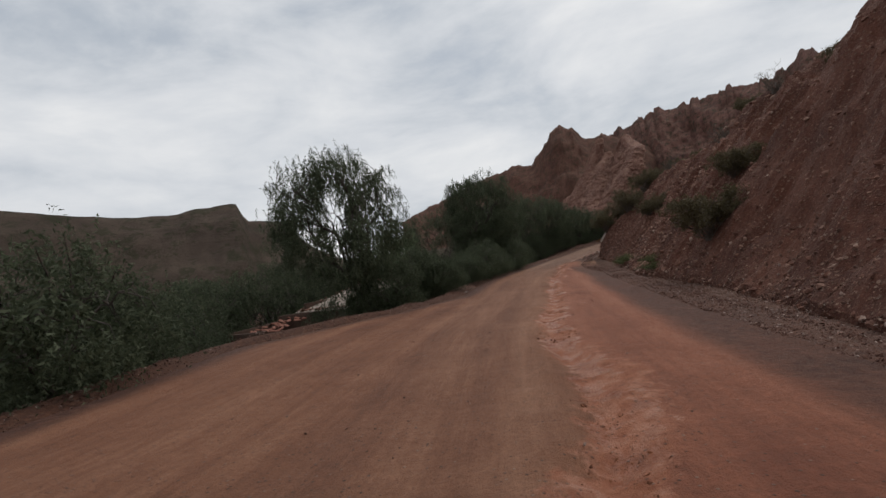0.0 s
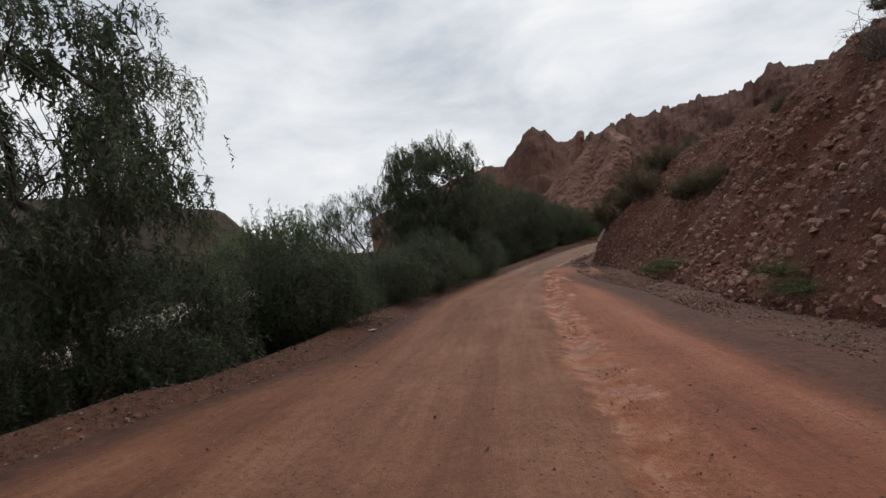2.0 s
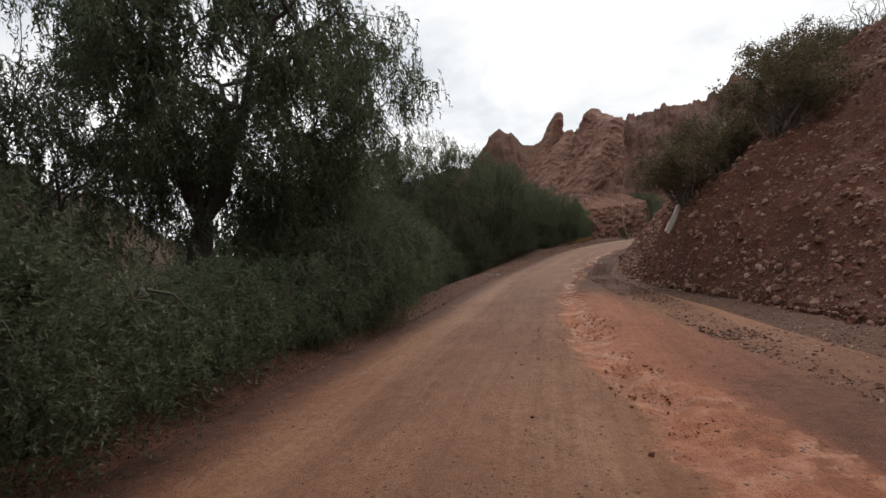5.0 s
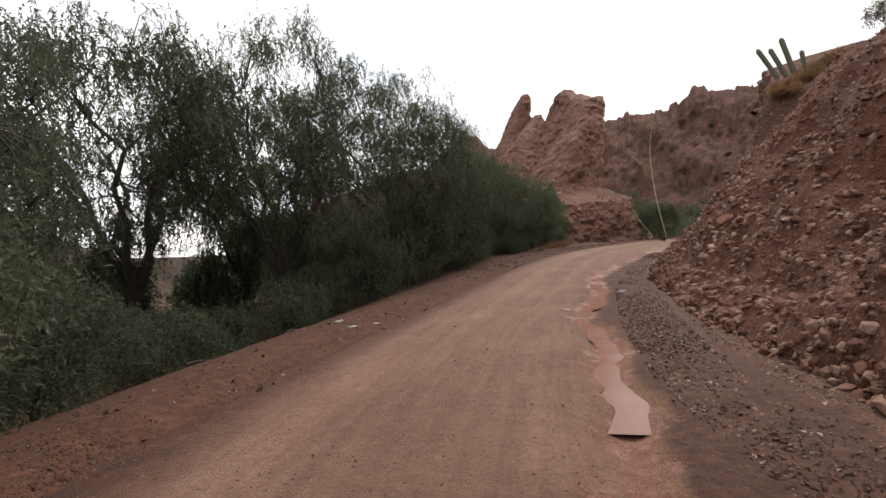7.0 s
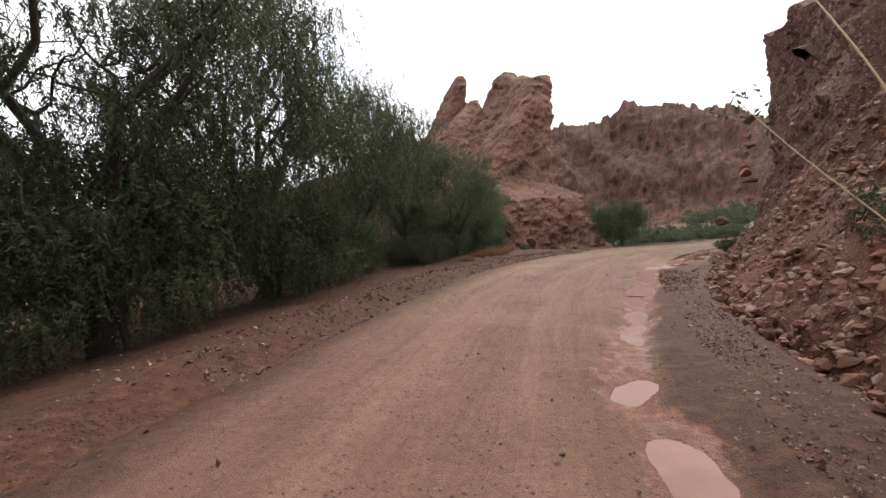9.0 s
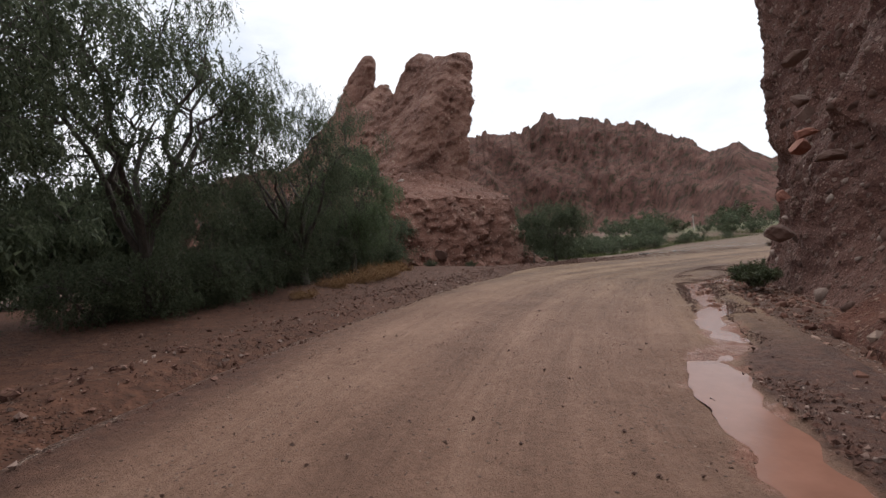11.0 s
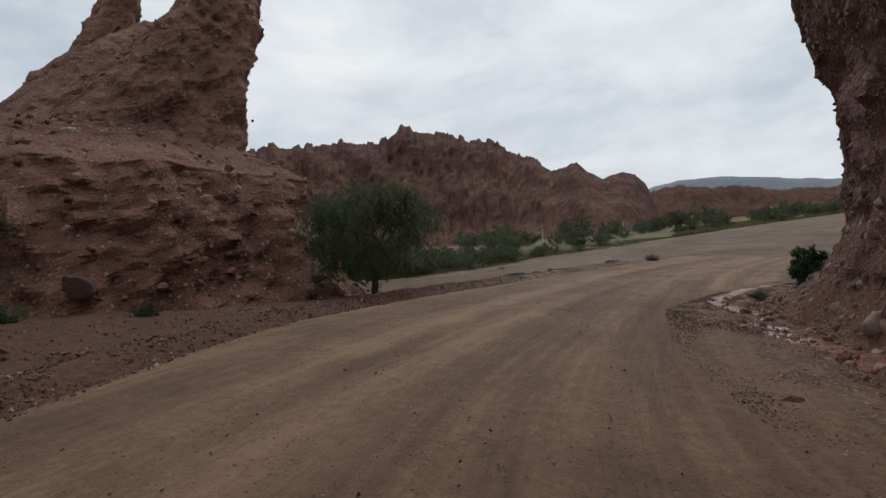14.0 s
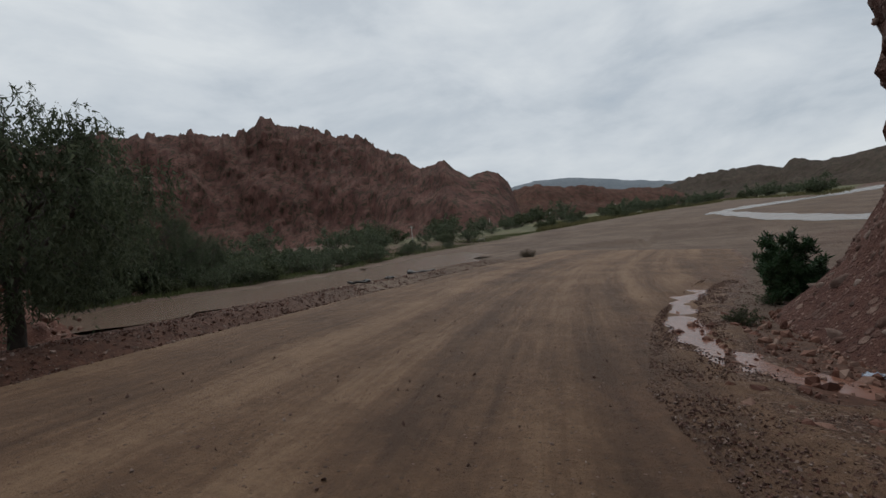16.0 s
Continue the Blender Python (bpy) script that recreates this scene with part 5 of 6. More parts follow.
for x, y, v, sc in [(-12.5, 9.5, 3, 1.1), (-13.0, 14.5, 3, 1.1), (-15, 20, 3, 1.2), (-10.2, 5.8, 2, 1.2), (-17, 27, 3, 1.2), (-14, 24.5, 3, 0.8), (-19, 34, 3, 1.4), (-13, 40, 3, 1.2), (-9, 38, 3, 0.9), (-7, 43, 3, 0.7), (-4, 50, 3, 0.7), (-2, 57, 3, 0.8),
                    (-20, 12, 3, 1.4), (-22, 20, 3, 1.5), (14, 90, 3, 0.9), (17, 90, 3, 0.9), (13, 86, 3, 0.9), (10, 92, 3, 1.2), (6, 86, 3, 1.2), (18.6, 92.4, 3, 0.9), (20, 94, 3, 1.0), (24.4, 96.4, 1, 0.8), (28.4, 97.2, 1, 1.1), (30.6, 99.6, 1, 0.95), (32.6, 101.4, 0, 1.05), (28.0, 94.6, 0, 0.9), (29.6, 97.0, 0, 0.9), (31.4, 98.9, 2, 0.95), (24.4, 91.6, 0, 1.0), (0, 67, 3, 0.62), (4.5, 77, 3, 0.65), (8, 80, 3, 0.6), (-8, 66, 3, 0.8), (-6, 74, 3, 0.8), (-14, 8, 3, 1.2), (-12.2, 30.0, 1, 1.4), (-9.6, 33.4, 1, 1.35), (-14.6, 26.6, 1, 1.3), (-12.6, 34.2, 1, 1.4), (-7.0, 36.0, 1, 1.2), (-16.4, 30.6, 1, 1.4), (-13.4, 22.0, 1, 1.15), (-2.4, 27.6, 1, 0.9), (-3.0, 30.0, 1, 0.95), (-1.6, 28.4, 0, 0.9), (6, 75, 3, 0.8), (9.5, 77.5, 3, 0.8), (2, 73, 3, 0.9), (-2, 69, 3, 0.9), (11.5, 80.5, 3, 0.8), (3.4, 68.6, 3, 0.6)]:
    lay(hedges[v], x, y, rng.uniform(0, 360), sc, -0.2)
for x, y, v, sc in [(21.7, 84.9, 2, 0.58), (22.7, 86.2, 2, 0.62), (23.6, 87.6, 2, 0.6), (24.5, 89.0, 2, 0.7), (25.3, 90.4, 2, 0.8), (23.2, 90.4, 1, 0.9), (26.4, 91.9, 2, 0.9)]:
    lay(hedges[v], x, y, rng.uniform(0, 360), sc, -0.2)
# ---------------------------------------------------------------- stones
def stone_template(seed, flat=0.7, cuts=1):
    """A rough angular stone of about one metre, as vertex and triangle arrays."""
    bm = bmesh.new()
    bmesh.ops.create_icosphere(bm, subdivisions=cuts, radius=0.5)
    r = np.random.default_rng(seed)
    axes = r.uniform(0.65, 1.15, 3) * np.array([1, 1, flat])
    planes = r.normal(size=(9, 3))
    planes /= np.linalg.norm(planes, axis=1)[:, None]
    lim = r.uniform(0.20, 0.42, 9)
    for v in bm.verts:
        p = np.array(v.co)
        for q, m in zip(planes, lim):
            over = p @ q - m
            if over > 0:
                p = p - q * over
        p = p * axes * (1 + r.uniform(-0.06, 0.06))
        v.co = p
    bmesh.ops.triangulate(bm, faces=bm.faces)
    v = np.array([x.co[:] for x in bm.verts])
    f = np.array([[x.index for x in t.verts] for t in bm.faces])
    bm.free()
    return v, f


STONES = [stone_template(k, 0.62 + 0.06 * (k % 4), 1) for k in range(8)]
TINY = []
for k in range(6):
    r_ = np.random.default_rng(200 + k)
    v_ = np.array([(0.5, 0, 0), (0, 0.5, 0), (-0.5, 0, 0), (0, -0.5, 0), (0, 0, 0.26), (0, 0, -0.26)]) * r_.uniform(0.6, 1.25, (6, 1)) + r_.normal(size=(6, 3)) * 0.10
    TINY.append((v_, np.array([(0, 1, 4), (1, 2, 4), (2, 3, 4), (3, 0, 4), (1, 0, 5), (2, 1, 5), (3, 2, 5), (0, 3, 5)])))
ROUND = [stone_template(40 + k, 0.8, 2) for k in range(5)]


def scatter(name, places, sizes, templates, mat, rng, shade=False):
    """Many stones joined into one mesh."""
    vs, fs, n = [], [], 0
    which = rng.integers(0, len(templates), len(places))
    for k, (tv, tf) in enumerate(templates):
        idx = np.where(which == k)[0]
        if not len(idx):
            continue
        q = rng.normal(size=(len(idx), 4))
        q[:, 1:3] *= 0.45
        q /= np.linalg.norm(q, axis=1)[:, None]
        w, x, y, z = q[:, 0], q[:, 3] * 0 + q[:, 1], q[:, 2], q[:, 3]
        R = np.stack([1 - 2 * (y * y + z * z), 2 * (x * y - z * w), 2 * (x * z + y * w), 2 * (x * y + z * w), 1 - 2 * (x * x + z * z), 2 * (y * z - x * w),
                      2 * (x * z - y * w), 2 * (y * z + x * w), 1 - 2 * (x * x + y * y)], -1).reshape(-1, 3, 3)
        v = np.einsum("nij,vj->nvi", R, tv) * sizes[idx][:, None, None] + places[idx][:, None]
        vs.append(v.reshape(-1, 3))
        fs.append((tf[None] + (np.arange(len(idx)) * len(tv))[:, None, None]).reshape(-1, 3) + n)
        n += v.shape[0] * v.shape[1]
    return mesh_from(name, np.vstack(vs), np.vstack(fs), mat, shade)


rng = np.random.default_rng(101)


def sizes_of(n, lo, hi, power=2.6):
    return lo * (hi / lo) ** (rng.uniform(0, 1, n) ** power)


# loose stones of the scree, small ones joined
n = 42000
ss = np.where(rng.uniform(0, 1, n) < 0.5, rng.uniform(82, 122, n), rng.uniform(44, 127, n))
dd = 10.5 * rng.uniform(0, 1, n) ** 1.35 - 0.2
hp = hill_point(ss, dd)
sz = sizes_of(n, 0.05, 0.30, 2.2) * np.interp(ss, [44, 62, 68, 78, 86, 127], [0.75, 1.0, 1.4, 1.3, 1.0, 1.0])
keep = noise2(hp[:, 0], hp[:, 1], 0.25, 3, 91.0) > -0.5
hp = hp - np.array([0, 0, 0.02])
for group in (keep & (sz < 0.14), keep & (sz >= 0.14)):
    pebbles = child("pebbles", scatter("pebbles", hp[group], sz[group], TINY if sz[group].max() < 0.14 else STONES, MAT_STONE, rng), hillside)
    tagged(pebbles, "loose angular red stones", kind="stuff")
n = 14000
ss = np.where(rng.uniform(0, 1, n) < 0.6, rng.uniform(97, 121, n), rng.uniform(64, 84, n))
dd = 5.0 * rng.uniform(0, 1, n) ** 1.2 + np.where(ss < 90, 0.5, 0.0)
hp = hill_point(ss, dd) - np.array([0, 0, 0.03])
patch = (ss > 95) | (noise2(hp[:, 0], hp[:, 1], 0.32, 3, 92.0) > -0.02)
hp, big_ = hp[patch], (sizes_of(n, 0.06, 0.44, 2.3) * np.where(ss > 95, 0.78, 1.0))[patch]
block = child("pebbles", scatter("pebbles", hp, big_, STONES, MAT_STONE, rng), hillside)
tagged(block, "crowded angular red rubble", kind="stuff")
stone_meshes = [mesh_from("stone", v, f, MAT_STONE) for v, f in [stone_template(60 + k, 0.55, 2) for k in range(6)]]
for k in range(290):
    s, d = (rng.uniform(98, 120) if k % 2 else rng.uniform(64, 80) if k % 4 else rng.uniform(58, 126)), 6.0 * rng.uniform() ** 1.3
    p = hill_point(np.array(s), np.array(d))
    z = float(sizes_of(1, 0.17, 0.50, 2.6)[0]) * float(np.interp(s, [58, 66, 78, 86, 127], [0.6, 1.0, 1.0, 0.75, 1.0]))
    st = child("stone", stone_meshes[k % 6], hillside)
    st.matrix_basis = pose(p[0], p[1], p[2] - 0.08 * z, rng.uniform(-25, 25), rng.uniform(-25, 25), rng.uniform(0, 360)) @ Matrix.Scale(z, 4)

# cobbles set in the cliff
n = 6500
tt, hh = rng.uniform(4, 38, n), rng.uniform(-0.1, 11.5, n)
cp = cliff_point(tt, hh)
cz = sizes_of(n, 0.07, 0.42, 2.2)
cp[:, :2] -= np.stack([np.interp(tt, ct, outw[:, j]) for j in range(2)], -1) * (0.22 * cz)[:, None]
cob = child("pebbles", scatter("pebbles", cp, cz, ROUND[:1] + STONES[:5], MAT_COBBLE, rng, True), cliff)
tagged(cob, "cobbles bedded in the rock", kind="stuff")
cobble_meshes = [mesh_from("cobble", v, f, MAT_COBBLE, True) for v, f in [stone_template(70 + k, 0.75, 3) for k in range(5)]]
for k in range(110):
    t, h = rng.uniform(6, 27), 7.5 * rng.uniform()
    p = cliff_point(np.array(t), np.array(h))
    z = float(sizes_of(1, 0.35, 0.85, 2.0)[0])
    st = child("cobble", cobble_meshes[k % 5], cliff)
    p[:2] -= np.array([np.interp(t, ct, outw[:, j]) for j in range(2)]) * 0.25 * z
    st.matrix_basis = pose(p[0], p[1], p[2], rng.uniform(0, 360), rng.uniform(-40, 40), rng.uniform(0, 360)) @ Matrix.Scale(z, 4)

# talus below the cliff
n = 3000
tt = rng.uniform(6, 34, n)
hh = 0.05 + 0 * tt
tp = cliff_point(tt, hh)
away = rng.uniform(0, 1, n) ** 1.5 * 2.2
o = np.stack([np.interp(tt, ct, outw[:, j]) for j in range(2)], -1)
tp[:, :2] += o * away[:, None]
tp[:, 2] = np.maximum(ground_z(tp[:, 0], tp[:, 1]), tp[:, 2] - away * 0.55)
tal = new("talus_stones", scatter("talus_stones", tp, sizes_of(n, 0.04, 0.30, 2.6), STONES, MAT_STONE, rng))
tagged(tal, "red rubble fallen at the foot of the cliff", "stones", kind="stuff")

# gravel along both verges
def verge_gravel(name, label, mat, rows):
    """Gravel along the right (1), the left (-1) or on the whole of the road (0)."""
    gp, gs = [], []
    for n, s0, s1, side, w, hi in rows:
        s = rng.uniform(s0, s1, n)
        u = np.abs(rng.normal(size=n)) * w
        l = verge(s) + 0.1 + u * 0.8 if side > 0 else (-left_edge(s) + 0.5 - u if side < 0 else rng.uniform(-4.4, 2.2, n))
        x, y = road_spot(s, l)
        c, _ = track(s)
        zr = c[:, 2] - 0.065 * l + 0.045
        z = np.where((l > -left_edge(s) + 0.4) & (l < np.minimum(np.maximum(verge(s) + 1.9, runnel(s) + 0.9), foot(s) + 0.6) - 0.7), zr, ground_z(x, y))
        ok = np.abs(l - runnel(s)) > 0.25
        gp.append(np.stack([x, y, z], -1)[ok])
        gs.append(sizes_of(n, 0.015 if side == 0 else 0.025, hi, 2.8)[ok])
    tagged(new(name, scatter(name, np.vstack(gp), np.concatenate(gs), TINY, mat, rng)), label, "gravel", kind="stuff")


verge_gravel("gravel", "grey and red gravel along the road's edges", MAT_COBBLE, [(17000, 126, 160, 1, 1.2, 0.042), (4000, 84, 112, 1, 1.3, 0.08), (2500, 112, 160, 1, 1.8, 0.06), (3500, 44, 64, -1, 1.3, 0.085), (2500, 64, 112, -1, 1.0, 0.09), (4500, 44, 170, 0, 1.0, 0.05), (3000, 116, 165, 0, 1.0, 0.045), (8000, 128, 158, -1, 2.2, 0.09)])
verge_gravel("red_gravel", "reddish gravel washed to the foot of the slope", MAT_GRIT, [(22000, 42, 86, 1, 1.5, 0.085), (9000, 92, 124, 1, 0.9, 0.08), (5000, 126, 162, 1, 1.6, 0.045), (11000, 112, 172, -1, 1.3, 0.11)])

# scree run out over the foot of the slope
n = 12000
s, d = rng.uniform(44, 104, n), 2.6 * rng.uniform(0, 1, n) ** 1.7 - 0.3
tagged(new("scree", scatter("scree", hill_point(s, d), sizes_of(n, 0.03, 0.14, 2.6), STONES, MAT_GRIT, rng)), "small red scree at the foot of the slope", "stones", kind="stuff")

# crumbled mud along the rain-cut gully
n = 9000
s = rng.uniform(42, 94, n)
off = rng.normal(size=n) * 0.42 + 0.25
ok = noise2(s, off * 0.4, 0.55, 3, 31.0) > -0.02
s, off = s[ok], off[ok]
x, y = road_spot(s, runnel(s) + off)
z = track(s)[0][:, 2] - 0.065 * (runnel(s) + off) + 0.03 - 0.07 * np.exp(-(off / 0.26) ** 2)
tagged(new("mud_clods", scatter("mud_clods", np.stack([x, y, z], -1), sizes_of(len(s), 0.012, 0.065, 2.8), TINY, MAT_CLOD, rng)), "crumbled orange-red mud along the rain gully", "mud clods", kind="stuff")

# stones on the formation's footing
def points_on(name, count):
    fp = bpy.data.objects[name].data
    co = np.empty(len(fp.vertices) * 3)
    fp.vertices.foreach_get("co", co)
    return co.reshape(-1, 3)[rng.integers(0, len(fp.vertices), count)] + rng.normal(size=(count, 3)) * 0.12


fs_ = np.vstack([points_on("rock_base", 4200), points_on("main_fin", 2200)])
fs_ = fs_[(fs_[:, 2] < 15) & (fs_[:, 2] > -1.4) & (fs_[:, 1] < 113)]
rub = child("rubble", scatter("rubble", fs_, sizes_of(len(fs_), 0.09, 0.55, 2.4), STONES, MAT_STONE, rng), formation, "bedded stones")
tagged(rub, kind="stuff")


def lone_stone(name, x, y, size, mat, label, category, seed, z=None, flat=0.7):
    v, f = stone_template(seed, flat, 3)
    ob = new(name, mesh_from(name, v * size, f, mat, False))
    ob.matrix_basis = pose(x, y, (gz(x, y) if z is None else z) + size * flat * 0.22, 0, 0, seed * 37)
    return tagged(ob, label, category)


lone_stone("boulder", 35.3, 99.6, 0.95, MAT_COBBLE, "round brown boulder at the foot of the red rock", "boulder", 11, 0.0, 0.9)
lone_stone("limestone_block", 36.2, 106.9, 0.75, MAT_PALESTONE, "pale limestone block on the rock's ledge", "boulder", 12, 5.6)
lone_stone("boulder", 34.6, 112.8, 1.4, MAT_STONE, "flat red boulder perched on the rock", "boulder", 13, 4.4)
lone_stone("flat_stone", 9.6, 31.5, 0.8, MAT_COBBLE, "dark flat slab lying on the gravel verge", "stone", 14, None, 0.18)
lone_stone("flat_stone", 10.2, 31.9, 0.7, MAT_COBBLE, "dark flat slab lying on the gravel verge", "stone", 15, None, 0.2)
lone_stone("flat_stone", 43.3, 88.5, 0.3, MAT_COBBLE, "small grey stone on the gravel", "stone", 16)
lone_stone("flat_stone", -2.6, 12.6, 0.32, MAT_PALESTONE, "small white stone on the dirt shoulder", "stone", 17, None, 0.3)
lone_stone("flat_stone", -4.9, 9.2, 0.42, MAT_STONE, "flat reddish stone on the dirt shoulder", "stone", 18, None, 0.3)
for k, (x, y, z) in enumerate([(-3.9, 11.2, 0.3), (-4.2, 10.8, 0.36), (-4.6, 10.9, 0.3), (-5.2, 8.1, 0.4), (-6.0, 8.6, 0.3)]):
    lone_stone("verge_stone", x, y, z, MAT_COBBLE, "pale stone on the crumbling edge of the road", "stone", 20 + k)
lone_stone("boulder", 22.08, 65.1, 0.62, MAT_TILE, "orange sandstone block lodged in the bank", "boulder", 31, 0.43 - 0.13, 0.6)
lone_stone("boulder", 21.46, 65.46, 0.5, MAT_COBBLE, "dark squarish boulder lodged in the bank", "boulder", 32, -0.35 - 0.14, 0.8)
lone_stone("boulder", 20.67, 64.31, 0.58, MAT_COBBLE, "dark squarish boulder lodged in the bank", "boulder", 33, -0.62 - 0.16, 0.8)
lone_stone("boulder", 25.17, 69.94, 0.5, MAT_TILE, "orange sandstone block lodged in the bank", "boulder", 34, 0.58 - 0.09, 0.5)
lone_stone("boulder", 11.73, 32.07, 0.6, MAT_STONE, "reddish boulder lodged in the scree", "boulder", 35, -0.48 - 0.13, 0.6)

for k, (x, y, z, size) in enumerate([(34.6, 79.9, 2.4, 0.55), (34.9, 80.0, 2.9, 0.45), (34.2, 79.3, 1.75, 0.6), (35.2, 80.3, 2.2, 0.7), (33.2, 79.8, 0.3, 0.5), (35.9, 80.6, 3.4, 0.6), (37.0, 81.7, 1.2, 0.55), (36.4, 80.9, 4.6, 0.7)]):
    lone_stone("boulder", x, y, size, MAT_COBBLE if k % 3 else MAT_TILE, "rounded boulder bedded in the conglomerate cliff", "boulder", 80 + k, z, 0.75)

bm = bmesh.new()
bmesh.ops.create_cube(bm, size=1, matrix=Matrix.Diagonal((0.17, 0.06, 1.15, 1)))
bmesh.ops.subdivide_edges(bm, edges=bm.edges[:], cuts=3, use_grid_fill=True)
for v in bm.verts:
    v.co += Vector((rng.normal(), rng.normal(), rng.normal())) * 0.014
me = bpy.data.meshes.new("leaning_slab")
bm.to_mesh(me)
bm.free()
me.materials.append(MAT_PALESTONE)
slab = tagged(new("leaning_slab", me), "pale slab sticking out of the earth bank", "stone")
slab.matrix_basis = pose(15.8, 52.3, 0.75, 0, 42, 20)

# ---------------------------------------------------------------- slope plants
scrub = plant("scrub_bush", shrub_meshes(51, 1.5, 1.15, 40, 240, (0.085, 0.04), MAT_OLIVE), "dusty olive scrub bush on the scree", "bush", "scrub on the slope", ("branchwork", "foliage"))
thorn = plant("thorn_bush", shrub_meshes(52, 2.4, 1.5, 40, 280, (0.08, 0.034), MAT_OLIVE), "twiggy brown thorn bush rooted in the bank", "bush", "scrub on the slope", ("branchwork", "foliage"))
bare = plant("bare_shrub", shrub_meshes(53, 1.9, 1.2, 30, 14, (0.06, 0.02), MAT_SAGE), "nearly leafless shrub against the sky", "bush", "scrub on the slope", ("branchwork", "foliage"))
grass = plant("grass_patch", shrub_meshes(54, 0.17, 0.95, 60, 30, (0.12, 0.010), MAT_GRASS, MAT_GRASS, coarse=True), "low patch of green grass and weeds", "grass", "weeds on the verge", ("branchwork", "foliage"))


def on_hill(s, d):
    p = hill_point(np.array(float(s)), np.array(float(d)))
    return float(p[0]), float(p[1]), float(p[2])


def on_slope(ob, first, s, d, turn, sc, dz=-0.12):
    x, y, z = on_hill(s, d)
    (set_at if first else lay)(ob, x, y, turn, sc, dz, z)


for k, (s, d, sc) in enumerate([(60.4, 1.5, 1.35), (62.4, 3.6, 0.95), (84, 3.5, 1.0), (80, 7.5, 0.8), (70, 8.5, 0.9), (75, 9.2, 0.8), (105, 10.5, 1.1), (112, 11.5, 1.2), (116, 12.5, 1.2), (64, 9.5, 0.9)]):
    on_slope(scrub, k == 0, s, d, 40 * k, sc)
for k, (s, d, sc) in enumerate([(95.5, 1.5, 1.15), (96.5, 3.2, 1.1), (93.6, 3.6, 1.25), (97.5, 6.0, 1.1), (82, 4.2, 0.8), (99, 7.6, 0.9), (118, 9.5, 0.9)]):
    on_slope(thorn, k == 0, s, d, 70 * k, sc)
for k, (s, d, sc) in enumerate([(72, 6.6, 1.0), (66, 7.4, 0.8), (98, 9.0, 0.9), (101.5, 9.2, 0.7), (120, 8.0, 0.9)]):
    on_slope(bare, k == 0, s, d, 70 * k, sc)
for k, (s, d, sc) in enumerate([(65.5, 0.5, 1.0), (66.6, 0.8, 1.0), (75.5, 0.7, 1.2), (76.8, 0.4, 1.1), (78.3, 0.9, 1.0), (80, 0.6, 0.8)]):
    on_slope(grass, k == 0, s, d, 30 * k, sc, -0.03)


def columnar_cactus():
    """Stems with ribs, one thing."""
    t = thing("columnar_cactus", "tall grey-green columnar cactus with leaning arms", "cactus")
    for k, (dx, lean_, h, r) in enumerate([(-0.55, -24, 2.1, 0.12), (-0.15, -20, 1.9, 0.12), (0.25, -12, 2.3, 0.13), (0.75, -4, 1.3, 0.11)]):
        rows, cols = 16, 20
        a = np.linspace(0, 2 * np.pi, cols, endpoint=False)
        z = np.linspace(0, h, rows)
        rr = r * np.sqrt(np.clip(1 - np.clip((z - h + r * 1.4) / (r * 1.4), 0, 1) ** 2, 0.002, 1))
        rad = rr[:, None] * (1 + 0.12 * np.cos(a * 10))[None]
        pts = np.stack([rad * np.cos(a), rad * np.sin(a), np.broadcast_to(z[:, None], rad.shape)], -1)
        st = child("arm", grid_mesh("arm", pts, MAT_CACTUS, True, True), t)
        st.matrix_basis = pose(dx, 0, -0.3, 0, lean_, 0)
    return t


cac = columnar_cactus()
cac.matrix_basis = pose(36.6, 76.0, 8.35, 0, 0, -35)
rim = plant("rim_grass", shrub_meshes(66, 0.7, 0.8, 46, 60, (0.20, 0.020), MAT_STRAW, MAT_STRAW, coarse=True), "dry yellowish grass clump on the rim of the cliff", "grass", "dry grass on the rim", ("branchwork", "foliage"))
for k, (x, y, z, sc) in enumerate([(34.2, 74.2, 6.7, 1.0), (36.2, 74.6, 7.35, 1.1), (38.4, 74.8, 8.25, 1.2), (35.6, 75.6, 6.9, 0.9), (37.6, 75.4, 8.0, 1.0), (33.2, 73.2, 6.2, 1.0), (35.2, 74.0, 7.0, 0.9)]):
    (set_at if k == 0 else lay)(rim, x, y, 60 * x, sc, -0.12, z)


def flower_stalk(path, r, seed, label):
    """A dry agave stalk with side tufts near its top."""
    rs_ = np.random.default_rng(seed)
    t = thing("flower_stalk", label, "plant", "dry stalks on the bank", "", tuple(path[0]))
    p = spline(path, 0.15)[0] - np.array(path[0])
    v, f = tube(p, r, r * 0.4, 6)
    child("stalk", mesh_from("stalk", v, f, MAT_MAGUEY, True), t)
    k = len(p)
    c = p[int(k * 0.72):][::2]
    c = np.repeat(c, 26, 0) + rs_.normal(size=(len(c) * 26, 3)) * 0.14
    d = rs_.normal(size=c.shape)
    d /= np.linalg.norm(d, axis=1)[:, None]
    v, f = leaf_blades(c, d, 0.08, 0.035, rs_)
    tagged(child("seed_heads", mesh_from("seed_heads", v, f, MAT_SAGE), t), kind="stuff")
    return t


